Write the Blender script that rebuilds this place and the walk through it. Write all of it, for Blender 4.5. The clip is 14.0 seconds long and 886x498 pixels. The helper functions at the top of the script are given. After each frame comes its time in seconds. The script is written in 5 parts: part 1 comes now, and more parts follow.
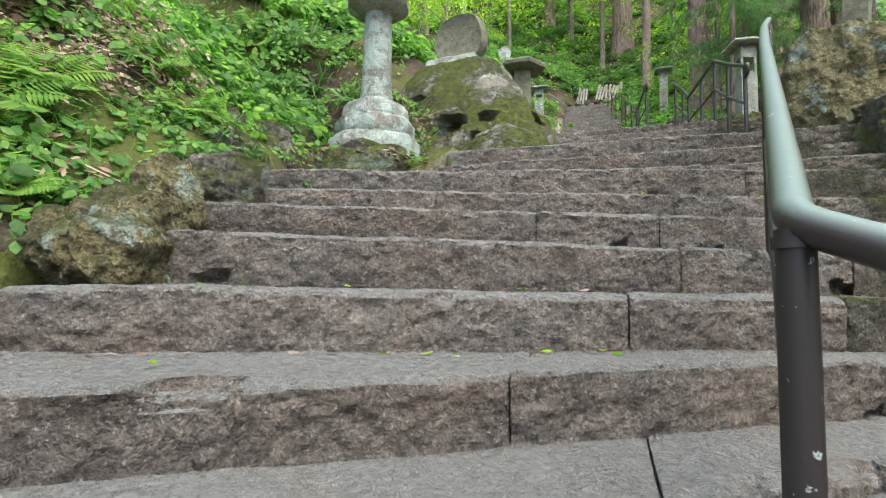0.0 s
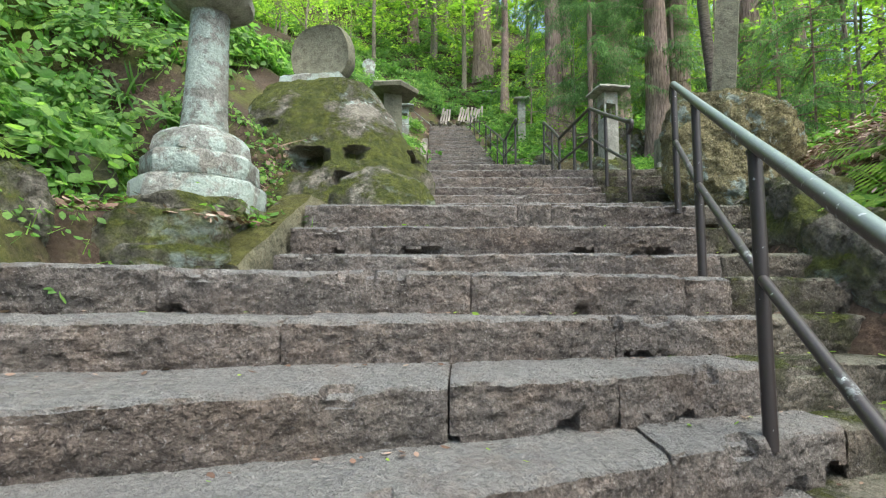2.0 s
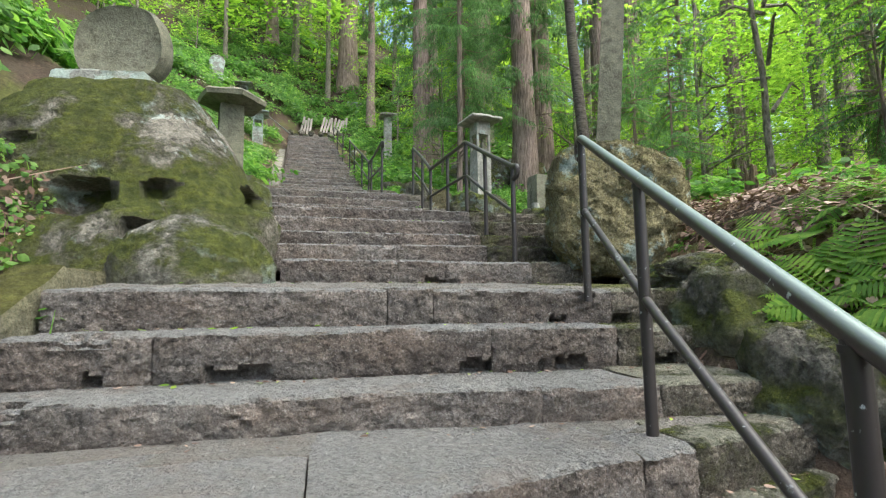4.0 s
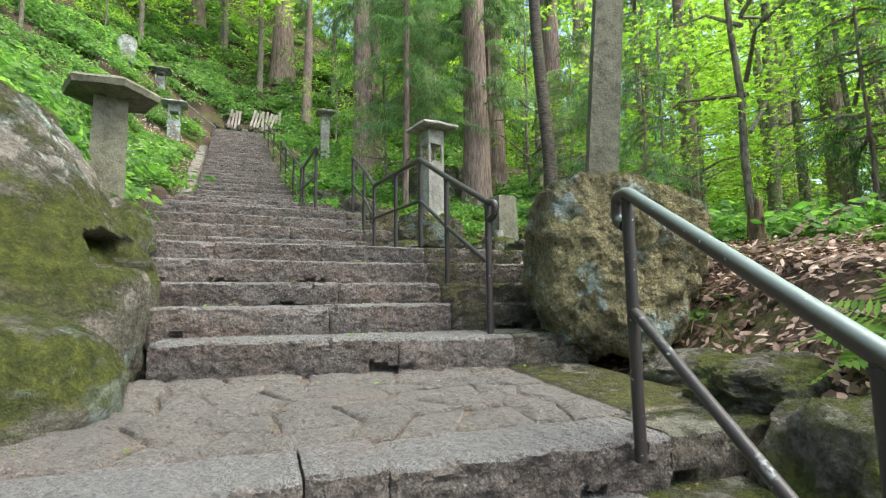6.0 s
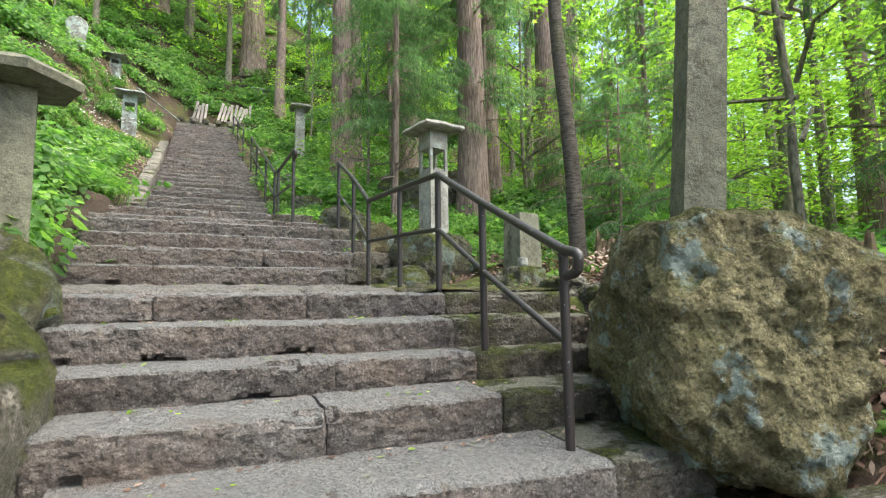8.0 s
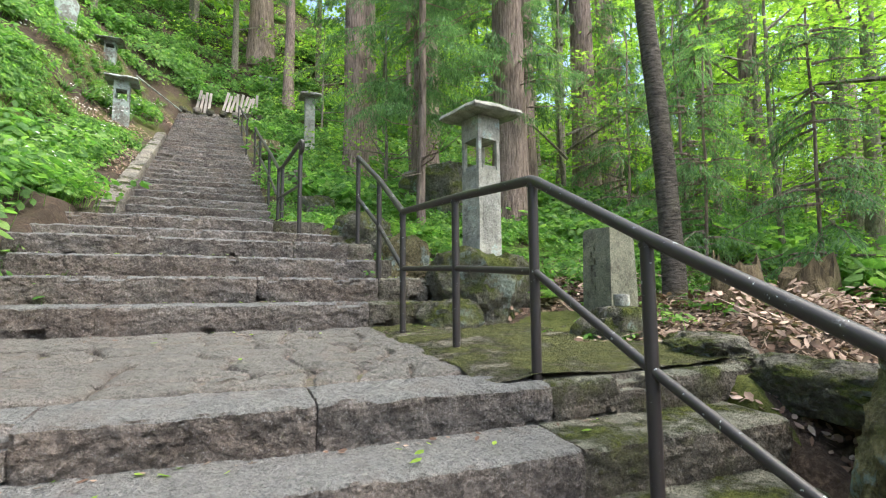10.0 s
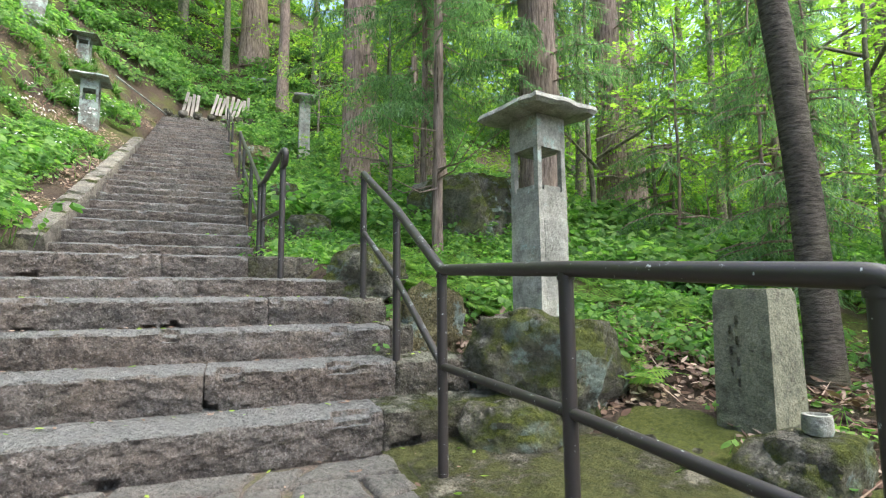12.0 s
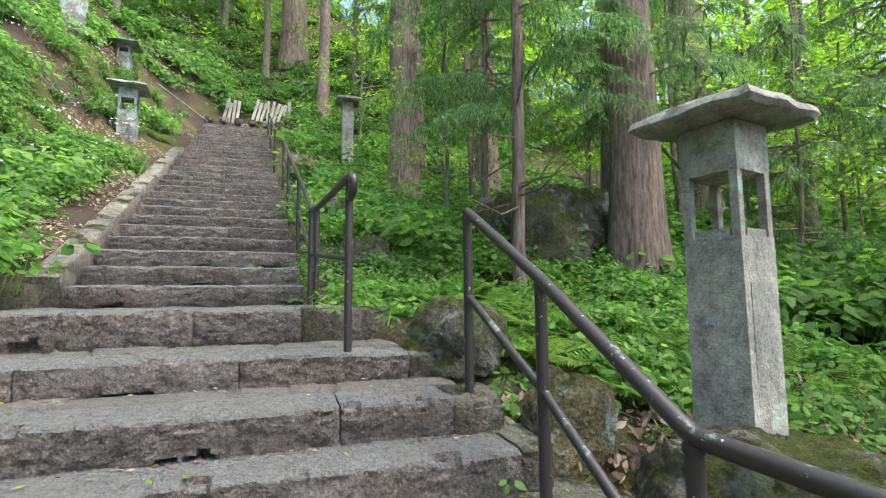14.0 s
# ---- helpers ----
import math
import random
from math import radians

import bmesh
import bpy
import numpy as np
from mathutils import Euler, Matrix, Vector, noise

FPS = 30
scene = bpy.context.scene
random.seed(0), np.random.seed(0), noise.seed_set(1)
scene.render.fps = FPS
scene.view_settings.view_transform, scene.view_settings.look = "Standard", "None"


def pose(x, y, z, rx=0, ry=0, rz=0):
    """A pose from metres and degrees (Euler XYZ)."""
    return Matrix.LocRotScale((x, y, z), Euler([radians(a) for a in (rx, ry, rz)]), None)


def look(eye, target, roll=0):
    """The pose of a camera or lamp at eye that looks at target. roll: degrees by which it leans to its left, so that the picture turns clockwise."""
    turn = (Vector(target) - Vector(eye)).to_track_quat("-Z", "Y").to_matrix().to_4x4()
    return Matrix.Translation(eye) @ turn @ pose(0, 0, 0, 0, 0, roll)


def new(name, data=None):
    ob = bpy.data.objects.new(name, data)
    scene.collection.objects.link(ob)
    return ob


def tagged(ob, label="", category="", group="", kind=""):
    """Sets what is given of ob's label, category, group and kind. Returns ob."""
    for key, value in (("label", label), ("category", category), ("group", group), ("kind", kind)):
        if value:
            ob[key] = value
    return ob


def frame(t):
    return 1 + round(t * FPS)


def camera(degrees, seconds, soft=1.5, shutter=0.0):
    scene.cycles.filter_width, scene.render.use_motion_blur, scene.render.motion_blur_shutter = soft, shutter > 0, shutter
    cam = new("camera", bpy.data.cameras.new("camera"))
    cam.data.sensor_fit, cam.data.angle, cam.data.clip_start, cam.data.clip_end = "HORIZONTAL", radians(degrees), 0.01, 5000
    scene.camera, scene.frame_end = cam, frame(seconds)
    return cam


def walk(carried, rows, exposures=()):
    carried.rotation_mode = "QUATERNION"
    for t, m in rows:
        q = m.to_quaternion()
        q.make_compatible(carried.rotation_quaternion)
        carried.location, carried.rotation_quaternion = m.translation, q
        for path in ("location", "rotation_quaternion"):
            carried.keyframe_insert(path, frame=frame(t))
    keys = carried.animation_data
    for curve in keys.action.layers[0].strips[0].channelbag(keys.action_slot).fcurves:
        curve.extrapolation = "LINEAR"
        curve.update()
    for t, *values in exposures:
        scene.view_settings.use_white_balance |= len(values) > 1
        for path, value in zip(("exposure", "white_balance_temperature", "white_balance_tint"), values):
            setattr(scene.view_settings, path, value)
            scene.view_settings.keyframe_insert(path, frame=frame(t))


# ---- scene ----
cam = camera(83.0, 14.0, soft=1.15)
PATH = [
    (0, (0.18, 0.413, 1.306), (0.158, 2.406, 1.468), 1.1),
    (0.5, (0.137, 0.68, 1.482), (0.153, 2.673, 1.646), 0.9),
    (1, (0.07, 0.886, 1.664), (0.181, 2.876, 1.832), 0.8),
    (1.5, (0.137, 1.115, 1.792), (0.466, 3.08, 1.975), 0.6),
    (2, (0.177, 1.37, 1.949), (0.705, 3.289, 2.151), 0.4),
    (2.5, (0.259, 1.589, 2.094), (0.952, 3.453, 2.309), 0.2),
    (3, (0.378, 1.836, 2.28), (1.234, 3.63, 2.5), -0.2),
    (3.5, (0.419, 2.085, 2.468), (1.365, 3.832, 2.7), -0.3),
    (3.7, (0.471, 2.17, 2.488), (1.448, 3.899, 2.725), -0.4),
    (5.8, (1.02, 3.232, 3.113), (2.231, 4.807, 3.343), -0.8),
    (6, (1.078, 3.33, 3.132), (2.301, 4.896, 3.362), -0.7),
    (6.5, (1.193, 3.546, 3.29), (2.46, 5.076, 3.518), -0.8),
    (7, (1.33, 3.813, 3.441), (2.617, 5.328, 3.661), -0.8),
    (7.5, (1.405, 4.134, 3.513), (2.703, 5.64, 3.729), -0.8),
    (8, (1.479, 4.45, 3.616), (2.784, 5.95, 3.831), -0.8),
    (8.5, (1.604, 4.733, 3.782), (2.889, 6.254, 3.968), -0.9),
    (8.7, (1.631, 4.847, 3.872), (2.907, 6.376, 4.052), -1.0),
    (10.8, (2.531, 6.408, 4.175), (3.812, 7.931, 4.371), -0.3),
    (11, (2.617, 6.552, 4.251), (3.899, 8.075, 4.447), -0.5),
    (11.5, (2.709, 6.85, 4.409), (3.988, 8.374, 4.612), -0.5),
    (12, (2.801, 7.067, 4.537), (4.085, 8.586, 4.744), -0.5),
    (12.5, (2.835, 7.302, 4.639), (4.113, 8.827, 4.843), -0.6),
    (13, (2.823, 7.532, 4.864), (4.092, 9.065, 5.066), -0.6),
    (13.5, (2.932, 7.833, 4.948), (4.163, 9.396, 5.147), -0.6),
    (14, (3.068, 8.148, 4.993), (4.242, 9.755, 5.196), -0.5),
]
walk(cam, [(t, look(eye, target, roll)) for t, eye, target, roll in PATH], exposures=((0, 1.6, 6250, 2), (3, 1.6, 6250, 2), (6, 1.7, 6350, 3), (8.2, 1.85, 6400, 4), (10.8, 1.84, 6200, 5), (12.5, 1.98, 6150, 5), (14, 1.82, 6150, 6)))
# ---- world and light ----
world = bpy.data.worlds.new("sky")
scene.world = world
world.use_nodes = True
wn, wl = world.node_tree.nodes, world.node_tree.links
sky = wn.new("ShaderNodeTexSky")
sky.sky_type, sky.sun_disc = "NISHITA", False
sky.sun_elevation, sky.sun_rotation = radians(62), radians(150)
sky.air_density, sky.dust_density, sky.ozone_density = 1.0, 5.0, 1.0
wl.new(sky.outputs[0], wn["Background"].inputs[0])
wn["Background"].inputs[1].default_value = 0.15
sun = new("sun", bpy.data.lights.new("sun", "SUN"))
sun.data.energy, sun.data.angle, sun.data.color = 1.2, radians(60), (1.0, 0.97, 0.92)
SUN_E, SUN_R = radians(62), radians(150)
sun.matrix_world = look((0, 0, 40), (-40 * math.cos(SUN_E) * math.sin(SUN_R), -40 * math.cos(SUN_E) * math.cos(SUN_R), 40 - 40 * math.sin(SUN_E)))


# ---- small tools ----
TURN_STAIRS = radians(17.5)
SN, CS = math.sin(TURN_STAIRS), math.cos(TURN_STAIRS)


def W(u, v, z=0.0):
    """World place from the stairs' own axes: u across to the right, v uphill."""
    return Vector((u * CS + v * SN, -u * SN + v * CS, z))


def place(u, v, z, turn=0.0, size=1.0, tilt=(0, 0)):
    return pose(*W(u, v, z), tilt[0], tilt[1], turn - 17.5) @ Matrix.Diagonal((size, size, size, 1))


def fbm(p, s, n=3):
    return noise.fractal(Vector(p) * s, 1.0, 2.0, n)


def mesh_of(name, bm, mat, smooth=True):
    me = bpy.data.meshes.new(name)
    bm.normal_update()
    bm.to_mesh(me)
    bm.free()
    for m in (mat if isinstance(mat, (list, tuple)) else (mat,)):
        me.materials.append(m)
    if smooth:
        me.shade_smooth()
        me.set_sharp_from_angle(angle=radians(42))
    return me


def part(name, bm, mat, parent, label="", smooth=True):
    ob = new(name, mesh_of(name, bm, mat, smooth))
    ob.parent = parent
    if label:
        ob["label"] = label
    return ob


def thing(name, label, category, m=None, group="", kind=""):
    ob = new(name)
    ob.empty_display_size = 0.1
    if m is not None:
        ob.matrix_world = m
    return tagged(ob, label, category, group, kind)


def single(name, bm, mat, label, category, group="", kind="", m=None, smooth=True):
    ob = new(name, mesh_of(name, bm, mat, smooth))
    if m is not None:
        ob.matrix_world = m
    return tagged(ob, label, category, group, kind)


def loft(rings, close=True, caps=True):
    """A skin over rings of equal length."""
    bm = bmesh.new()
    rows = [[bm.verts.new(p) for p in r] for r in rings]
    n = len(rows[0])
    for a, b in zip(rows, rows[1:]):
        for i in range(n if close else n - 1):
            j = (i + 1) % n
            bm.faces.new((a[i], a[j], b[j], b[i]))
    if caps and close:
        bm.faces.new(rows[0][::-1])
        bm.faces.new(rows[-1])
    return bm


def tube(points, radii, seg=10, bm=None):
    pts = [Vector(p) for p in points]
    if not isinstance(radii, (list, tuple)):
        radii = [radii] * len(pts)
    rings, side = [], None
    for i, p in enumerate(pts):
        d = (pts[min(i + 1, len(pts) - 1)] - pts[max(i - 1, 0)]).normalized()
        if side is None:
            side = d.orthogonal().normalized()
        side = (side - d * side.dot(d)).normalized()
        up = d.cross(side)
        rings.append([p + radii[i] * (math.cos(6.2832 * k / seg) * side + math.sin(6.2832 * k / seg) * up) for k in range(seg)])
    b2 = loft(rings)
    if bm is None:
        return b2
    me = bpy.data.meshes.new("tmp")
    b2.to_mesh(me)
    b2.free()
    bm.from_mesh(me)
    bpy.data.meshes.remove(me)
    return bm


def rounded(points, r=0.06, n=5):
    """A path with its corners rounded."""
    pts = [Vector(p) for p in points]
    out = [pts[0]]
    for a, b, c in zip(pts, pts[1:], pts[2:]):
        k = min(r, (a - b).length * 0.45, (c - b).length * 0.45)
        p, q = b + (a - b).normalized() * k, b + (c - b).normalized() * k
        for i in range(n + 1):
            t = i / n
            out.append((1 - t) ** 2 * p + 2 * t * (1 - t) * b + t * t * q)
    return out + [pts[-1]]


# ---- materials ----
def material(name, rough=0.9):
    m = bpy.data.materials.new(name)
    m.use_nodes = True
    b = m.node_tree.nodes["Principled BSDF"]
    b.inputs["Roughness"].default_value = rough
    b.inputs["Specular IOR Level"].default_value = 0.3
    return m, m.node_tree.nodes, m.node_tree.links, b


def texn(nodes, links, scale, detail=6.0, rough=0.6, stretch=None, coord="Object", kind="ShaderNodeTexNoise"):
    tc = nodes.new("ShaderNodeTexCoord")
    t = nodes.new(kind)
    t.inputs["Scale"].default_value = scale
    if kind == "ShaderNodeTexNoise":
        t.inputs["Detail"].default_value, t.inputs["Roughness"].default_value = detail, rough
    if stretch:
        mp = nodes.new("ShaderNodeMapping")
        mp.inputs["Scale"].default_value = stretch
        links.new(tc.outputs[coord], mp.inputs[0])
        links.new(mp.outputs[0], t.inputs["Vector"])
    else:
        links.new(tc.outputs[coord], t.inputs["Vector"])
    return t.outputs["Fac"] if kind == "ShaderNodeTexNoise" else t.outputs["Distance"]


def ramp(nodes, links, fac, stops):
    r = nodes.new("ShaderNodeValToRGB")
    e = r.color_ramp.elements
    while len(e) < len(stops):
        e.new(0.5)
    for k, (pos, col) in zip(e, stops):
        k.position, k.color = pos, (*col, 1) if len(col) == 3 else col
    links.new(fac, r.inputs[0])
    return r.outputs[0]


def g(x):
    return (x, x, x)


def mixc(nodes, links, fac, a, b, mode="MIX"):
    m = nodes.new("ShaderNodeMix")
    m.data_type, m.blend_type = "RGBA", mode
    for sock, val in ((m.inputs[0], fac), (m.inputs[6], a), (m.inputs[7], b)):
        if isinstance(val, (int, float)):
            sock.default_value = val
        elif isinstance(val, tuple):
            sock.default_value = (*val, 1)
        else:
            links.new(val, sock)
    return m.outputs[2]


def mathn(nodes, links, op, a, b=0.0):
    m = nodes.new("ShaderNodeMath")
    m.operation, m.use_clamp = op, op not in ("MULTIPLY", "ADD", "SUBTRACT")
    for sock, val in ((m.inputs[0], a), (m.inputs[1], b)):
        if isinstance(val, (int, float)):
            sock.default_value = val
        else:
            links.new(val, sock)
    return m.outputs[0]


def bump(nodes, links, bsdf, layers):
    prev = None
    for h, strength, dist in layers:
        b = nodes.new("ShaderNodeBump")
        b.inputs["Strength"].default_value, b.inputs["Distance"].default_value = strength, dist
        links.new(h, b.inputs["Height"])
        if prev:
            links.new(prev, b.inputs["Normal"])
        prev = b.outputs[0]
    links.new(prev, bsdf.inputs["Normal"])


def upness(nodes, links, lo, hi):
    geo = nodes.new("ShaderNodeNewGeometry")
    sep = nodes.new("ShaderNodeSeparateXYZ")
    links.new(geo.outputs["Normal"], sep.inputs[0])
    mr = nodes.new("ShaderNodeMapRange")
    mr.inputs["From Min"].default_value, mr.inputs["From Max"].default_value = lo, hi
    links.new(sep.outputs["Z"], mr.inputs["Value"])
    return mr.outputs[0]


def stone_mat(name, dark, mid, light, moss=0.0, lichen=0.0, moss_up=(0.2, 0.9), scale=1.0, moss_col=((0.02, 0.027, 0.005), (0.062, 0.075, 0.013), (0.145, 0.155, 0.027)), coord="Object", tread=None, pitty=0.8, relief=1.0, grit=0.0, streak=None):
    m, n, l, b = material(name, 0.92)
    big = texn(n, l, 1.6 * scale, 5, 0.6, coord=coord)
    fine = texn(n, l, 70 * scale, 8, 0.8, coord=coord)
    pit = texn(n, l, 24 * scale, 4, 0.7, coord=coord)
    base = ramp(n, l, fine, [(0.36, dark), (0.5, mid), (0.64, light)])
    mottle = ramp(n, l, texn(n, l, 11 * scale, 7, 0.7, coord=coord), [(0.34, g(0.6)), (0.5, g(1.0)), (0.68, g(1.3))])
    patch = mixc(n, l, 1.0, ramp(n, l, big, [(0.3, g(0.66)), (0.5, g(1.0)), (0.7, (1.15, 1.12, 1.06))]), mottle, "MULTIPLY")
    col = mixc(n, l, 1.0, base, patch, "MULTIPLY")
    info = n.new("ShaderNodeObjectInfo")
    tone = ramp(n, l, info.outputs["Random"], [(0.0, (0.80, 0.79, 0.79)), (0.5, (1.0, 0.97, 0.95)), (1.0, g(1.14))])
    col = mixc(n, l, 1.0, col, tone, "MULTIPLY")
    pits = ramp(n, l, pit, [(0.3, g(0.4)), (0.42, g(1.0))])
    col = mixc(n, l, pitty, col, pits, "MULTIPLY")
    if streak:
        # iron-brown and slate zones in the stone
        col = mixc(n, l, ramp(n, l, texn(n, l, 2.3, 6, 0.65, (0.5, 0.5, 1.6), coord=coord), [(0.42, g(0)), (0.62, g(0.75))]), col, mixc(n, l, 1.0, col, streak, "MULTIPLY"))
    if grit:
        # pale and dark crystal grains
        col = mixc(n, l, ramp(n, l, texn(n, l, 95, 3, 0.6, coord=coord), [(0.60, g(0)), (0.68, g(grit))]), col, (0.42, 0.40, 0.38))
        col = mixc(n, l, ramp(n, l, texn(n, l, 62, 4, 0.7, coord=coord), [(0.33, g(grit)), (0.40, g(0))]), col, (0.045, 0.038, 0.034))
    if tread:
        # worn, scuffed and bleached upper faces
        worn = mixc(n, l, 1.0, tread, ramp(n, l, texn(n, l, 48, 8, 0.8, coord=coord), [(0.34, g(0.62)), (0.5, g(1.0)), (0.66, g(1.22))]), "MULTIPLY")
        col = mixc(n, l, mathn(n, l, "MULTIPLY", upness(n, l, 0.45, 0.92), ramp(n, l, big, [(0.2, g(0.72)), (0.6, g(0.95))])), col, worn)
        rust = ramp(n, l, texn(n, l, 3.2, 6, 0.7, coord=coord), [(0.52, g(0)), (0.75, g(0.55))])
        col = mixc(n, l, rust, col, (0.17, 0.125, 0.10))
    if lichen:
        sp = texn(n, l, 4.5 * scale, 9, 0.72, coord=coord)
        crust = mixc(n, l, 1.0, (0.36, 0.43, 0.39), ramp(n, l, fine, [(0.35, g(0.7)), (0.65, g(1.2))]), "MULTIPLY")
        col = mixc(n, l, ramp(n, l, sp, [(0.60 - lichen * 0.12, g(0)), (0.64 - lichen * 0.10, g(0.85))]), col, crust)
    tall = []
    if moss:
        ms = texn(n, l, 3.4 * scale, 9, 0.68, coord=coord)
        mask = mathn(n, l, "MULTIPLY", ramp(n, l, ms, [(0.62 - 0.3 * moss, g(0)), (0.70 - 0.3 * moss, g(1))]), upness(n, l, *moss_up))
        tuft = texn(n, l, 90, 8, 0.8, coord=coord)
        cushion = texn(n, l, 14, 6, 0.65, coord=coord)
        mcol = ramp(n, l, mathn(n, l, "ADD", mathn(n, l, "MULTIPLY", tuft, 0.55), mathn(n, l, "MULTIPLY", cushion, 0.45)), [(0.38, moss_col[0]), (0.5, moss_col[1]), (0.62, moss_col[-1])])
        col = mixc(n, l, mask, col, mcol)
        tall = [(mathn(n, l, "MULTIPLY", tuft, mask), 0.9, 0.03), (mathn(n, l, "MULTIPLY", cushion, mask), 0.8, 0.05)]
    l.new(col, b.inputs["Base Color"])
    bump(n, l, b, [(fine, relief, 0.02), (pit, relief, 0.035), (texn(n, l, 9 * scale, 5, 0.6, coord=coord), 0.6 * relief, 0.06)] + tall)
    return m


STEP = stone_mat("hewn_step_stone", (0.10, 0.088, 0.079), (0.185, 0.166, 0.152), (0.31, 0.288, 0.265), pitty=0.6, relief=1.2, tread=(0.207, 0.206, 0.198), grit=0.6, streak=(0.95, 0.85, 0.79))
STEP_MOSS = stone_mat("mossy_step_stone", (0.07, 0.062, 0.05), (0.15, 0.135, 0.11), (0.25, 0.23, 0.19), moss=0.42, moss_up=(-0.6, 0.7), relief=1.1, grit=0.5, tread=(0.17, 0.17, 0.13))
PAVE = stone_mat("paving_stone", (0.11, 0.102, 0.093), (0.19, 0.172, 0.152), (0.26, 0.24, 0.215), tread=(0.165, 0.156, 0.14), grit=0.4)
PAVE_MOSS = stone_mat("mossy_paving", (0.10, 0.09, 0.07), (0.2, 0.185, 0.14), (0.28, 0.26, 0.2), moss=0.72, moss_up=(0.3, 0.9), moss_col=((0.035, 0.042, 0.012), (0.085, 0.09, 0.026), (0.15, 0.15, 0.05)))
BOULDER = stone_mat("boulder_rock", (0.09, 0.08, 0.04), (0.21, 0.185, 0.095), (0.35, 0.31, 0.18), moss=0.62, lichen=0.42, scale=0.8, pitty=1.0, relief=1.5, grit=0.4)
MOSSROCK = stone_mat("mossy_rock", (0.09, 0.085, 0.07), (0.185, 0.175, 0.145), (0.29, 0.28, 0.23), moss=0.66, lichen=0.4, moss_up=(-0.45, 0.4), scale=0.6)
GREATROCK = stone_mat("great_boulder_rock", (0.09, 0.085, 0.07), (0.19, 0.18, 0.15), (0.30, 0.285, 0.24), moss=0.68, lichen=0.35, moss_up=(-0.45, 0.4), scale=0.55)
LANTERN = stone_mat("weathered_lantern_stone", (0.25, 0.25, 0.22), (0.33, 0.33, 0.29), (0.42, 0.42, 0.38), lichen=0.2, moss=0.25, moss_up=(0.4, 1.0), pitty=0.35, relief=0.45)
PILLAR = stone_mat("olive_grey_pillar_stone", (0.105, 0.105, 0.078), (0.155, 0.155, 0.112), (0.215, 0.21, 0.155), pitty=0.3, relief=0.4)
LICHEN_STONE = stone_mat("lichened_granite", (0.13, 0.13, 0.115), (0.21, 0.21, 0.19), (0.30, 0.31, 0.285), lichen=1.05, pitty=0.5, relief=0.7, moss=0.25)
CURB = stone_mat("kerb_stone", (0.12, 0.11, 0.09), (0.24, 0.22, 0.19), (0.36, 0.34, 0.3), moss=0.3, moss_up=(0.2, 0.9))
CURB_MOSS = stone_mat("mossy_kerb", (0.08, 0.075, 0.05), (0.18, 0.17, 0.12), (0.26, 0.25, 0.18), moss=0.95, moss_up=(0.0, 0.8), moss_col=((0.04, 0.042, 0.01), (0.09, 0.09, 0.022), (0.16, 0.155, 0.045)))
# darker copy of the mossy stone, with the wall's shade put into its colour
DARKROCK = stone_mat("shaded_wall_stone", (0.05, 0.048, 0.04), (0.11, 0.105, 0.085), (0.2, 0.19, 0.15), moss=0.6, moss_up=(-0.3, 0.8))


def ground_mat():
    m, n, l, b = material("forest_floor", 0.95)
    a = texn(n, l, 0.9, 6, 0.6)
    f = texn(n, l, 30, 8, 0.75)
    c = texn(n, l, 6, 6, 0.7)
    litter = ramp(n, l, f, [(0.3, (0.02, 0.013, 0.008)), (0.5, (0.065, 0.043, 0.03)), (0.66, (0.15, 0.108, 0.08))])
    soil = ramp(n, l, c, [(0.3, (0.025, 0.019, 0.013)), (0.7, (0.075, 0.054, 0.037))])
    moss = ramp(n, l, f, [(0.3, (0.03, 0.04, 0.008)), (0.7, (0.13, 0.14, 0.03))])
    col = mixc(n, l, ramp(n, l, c, [(0.4, g(0)), (0.6, g(1))]), litter, soil)
    col = mixc(n, l, ramp(n, l, a, [(0.5, g(0)), (0.6, g(0.85))]), col, moss)
    l.new(col, b.inputs["Base Color"])
    bump(n, l, b, [(f, 0.9, 0.03), (c, 0.7, 0.06)])
    return m


GROUND = ground_mat()


def moss_bank_mat():
    m, n, l, b = material("moss_earth", 0.95)
    f = texn(n, l, 45, 8, 0.75)
    c = texn(n, l, 3.5, 8, 0.7)
    moss = ramp(n, l, f, [(0.3, (0.022, 0.03, 0.006)), (0.7, (0.115, 0.125, 0.025))])
    soil = ramp(n, l, f, [(0.3, (0.035, 0.026, 0.017)), (0.7, (0.14, 0.105, 0.07))])
    l.new(mixc(n, l, ramp(n, l, c, [(0.30, g(0)), (0.40, g(1))]), soil, moss), b.inputs["Base Color"])
    bump(n, l, b, [(f, 0.8, 0.02), (c, 0.6, 0.05)])
    return m


MOSSBANK = moss_bank_mat()


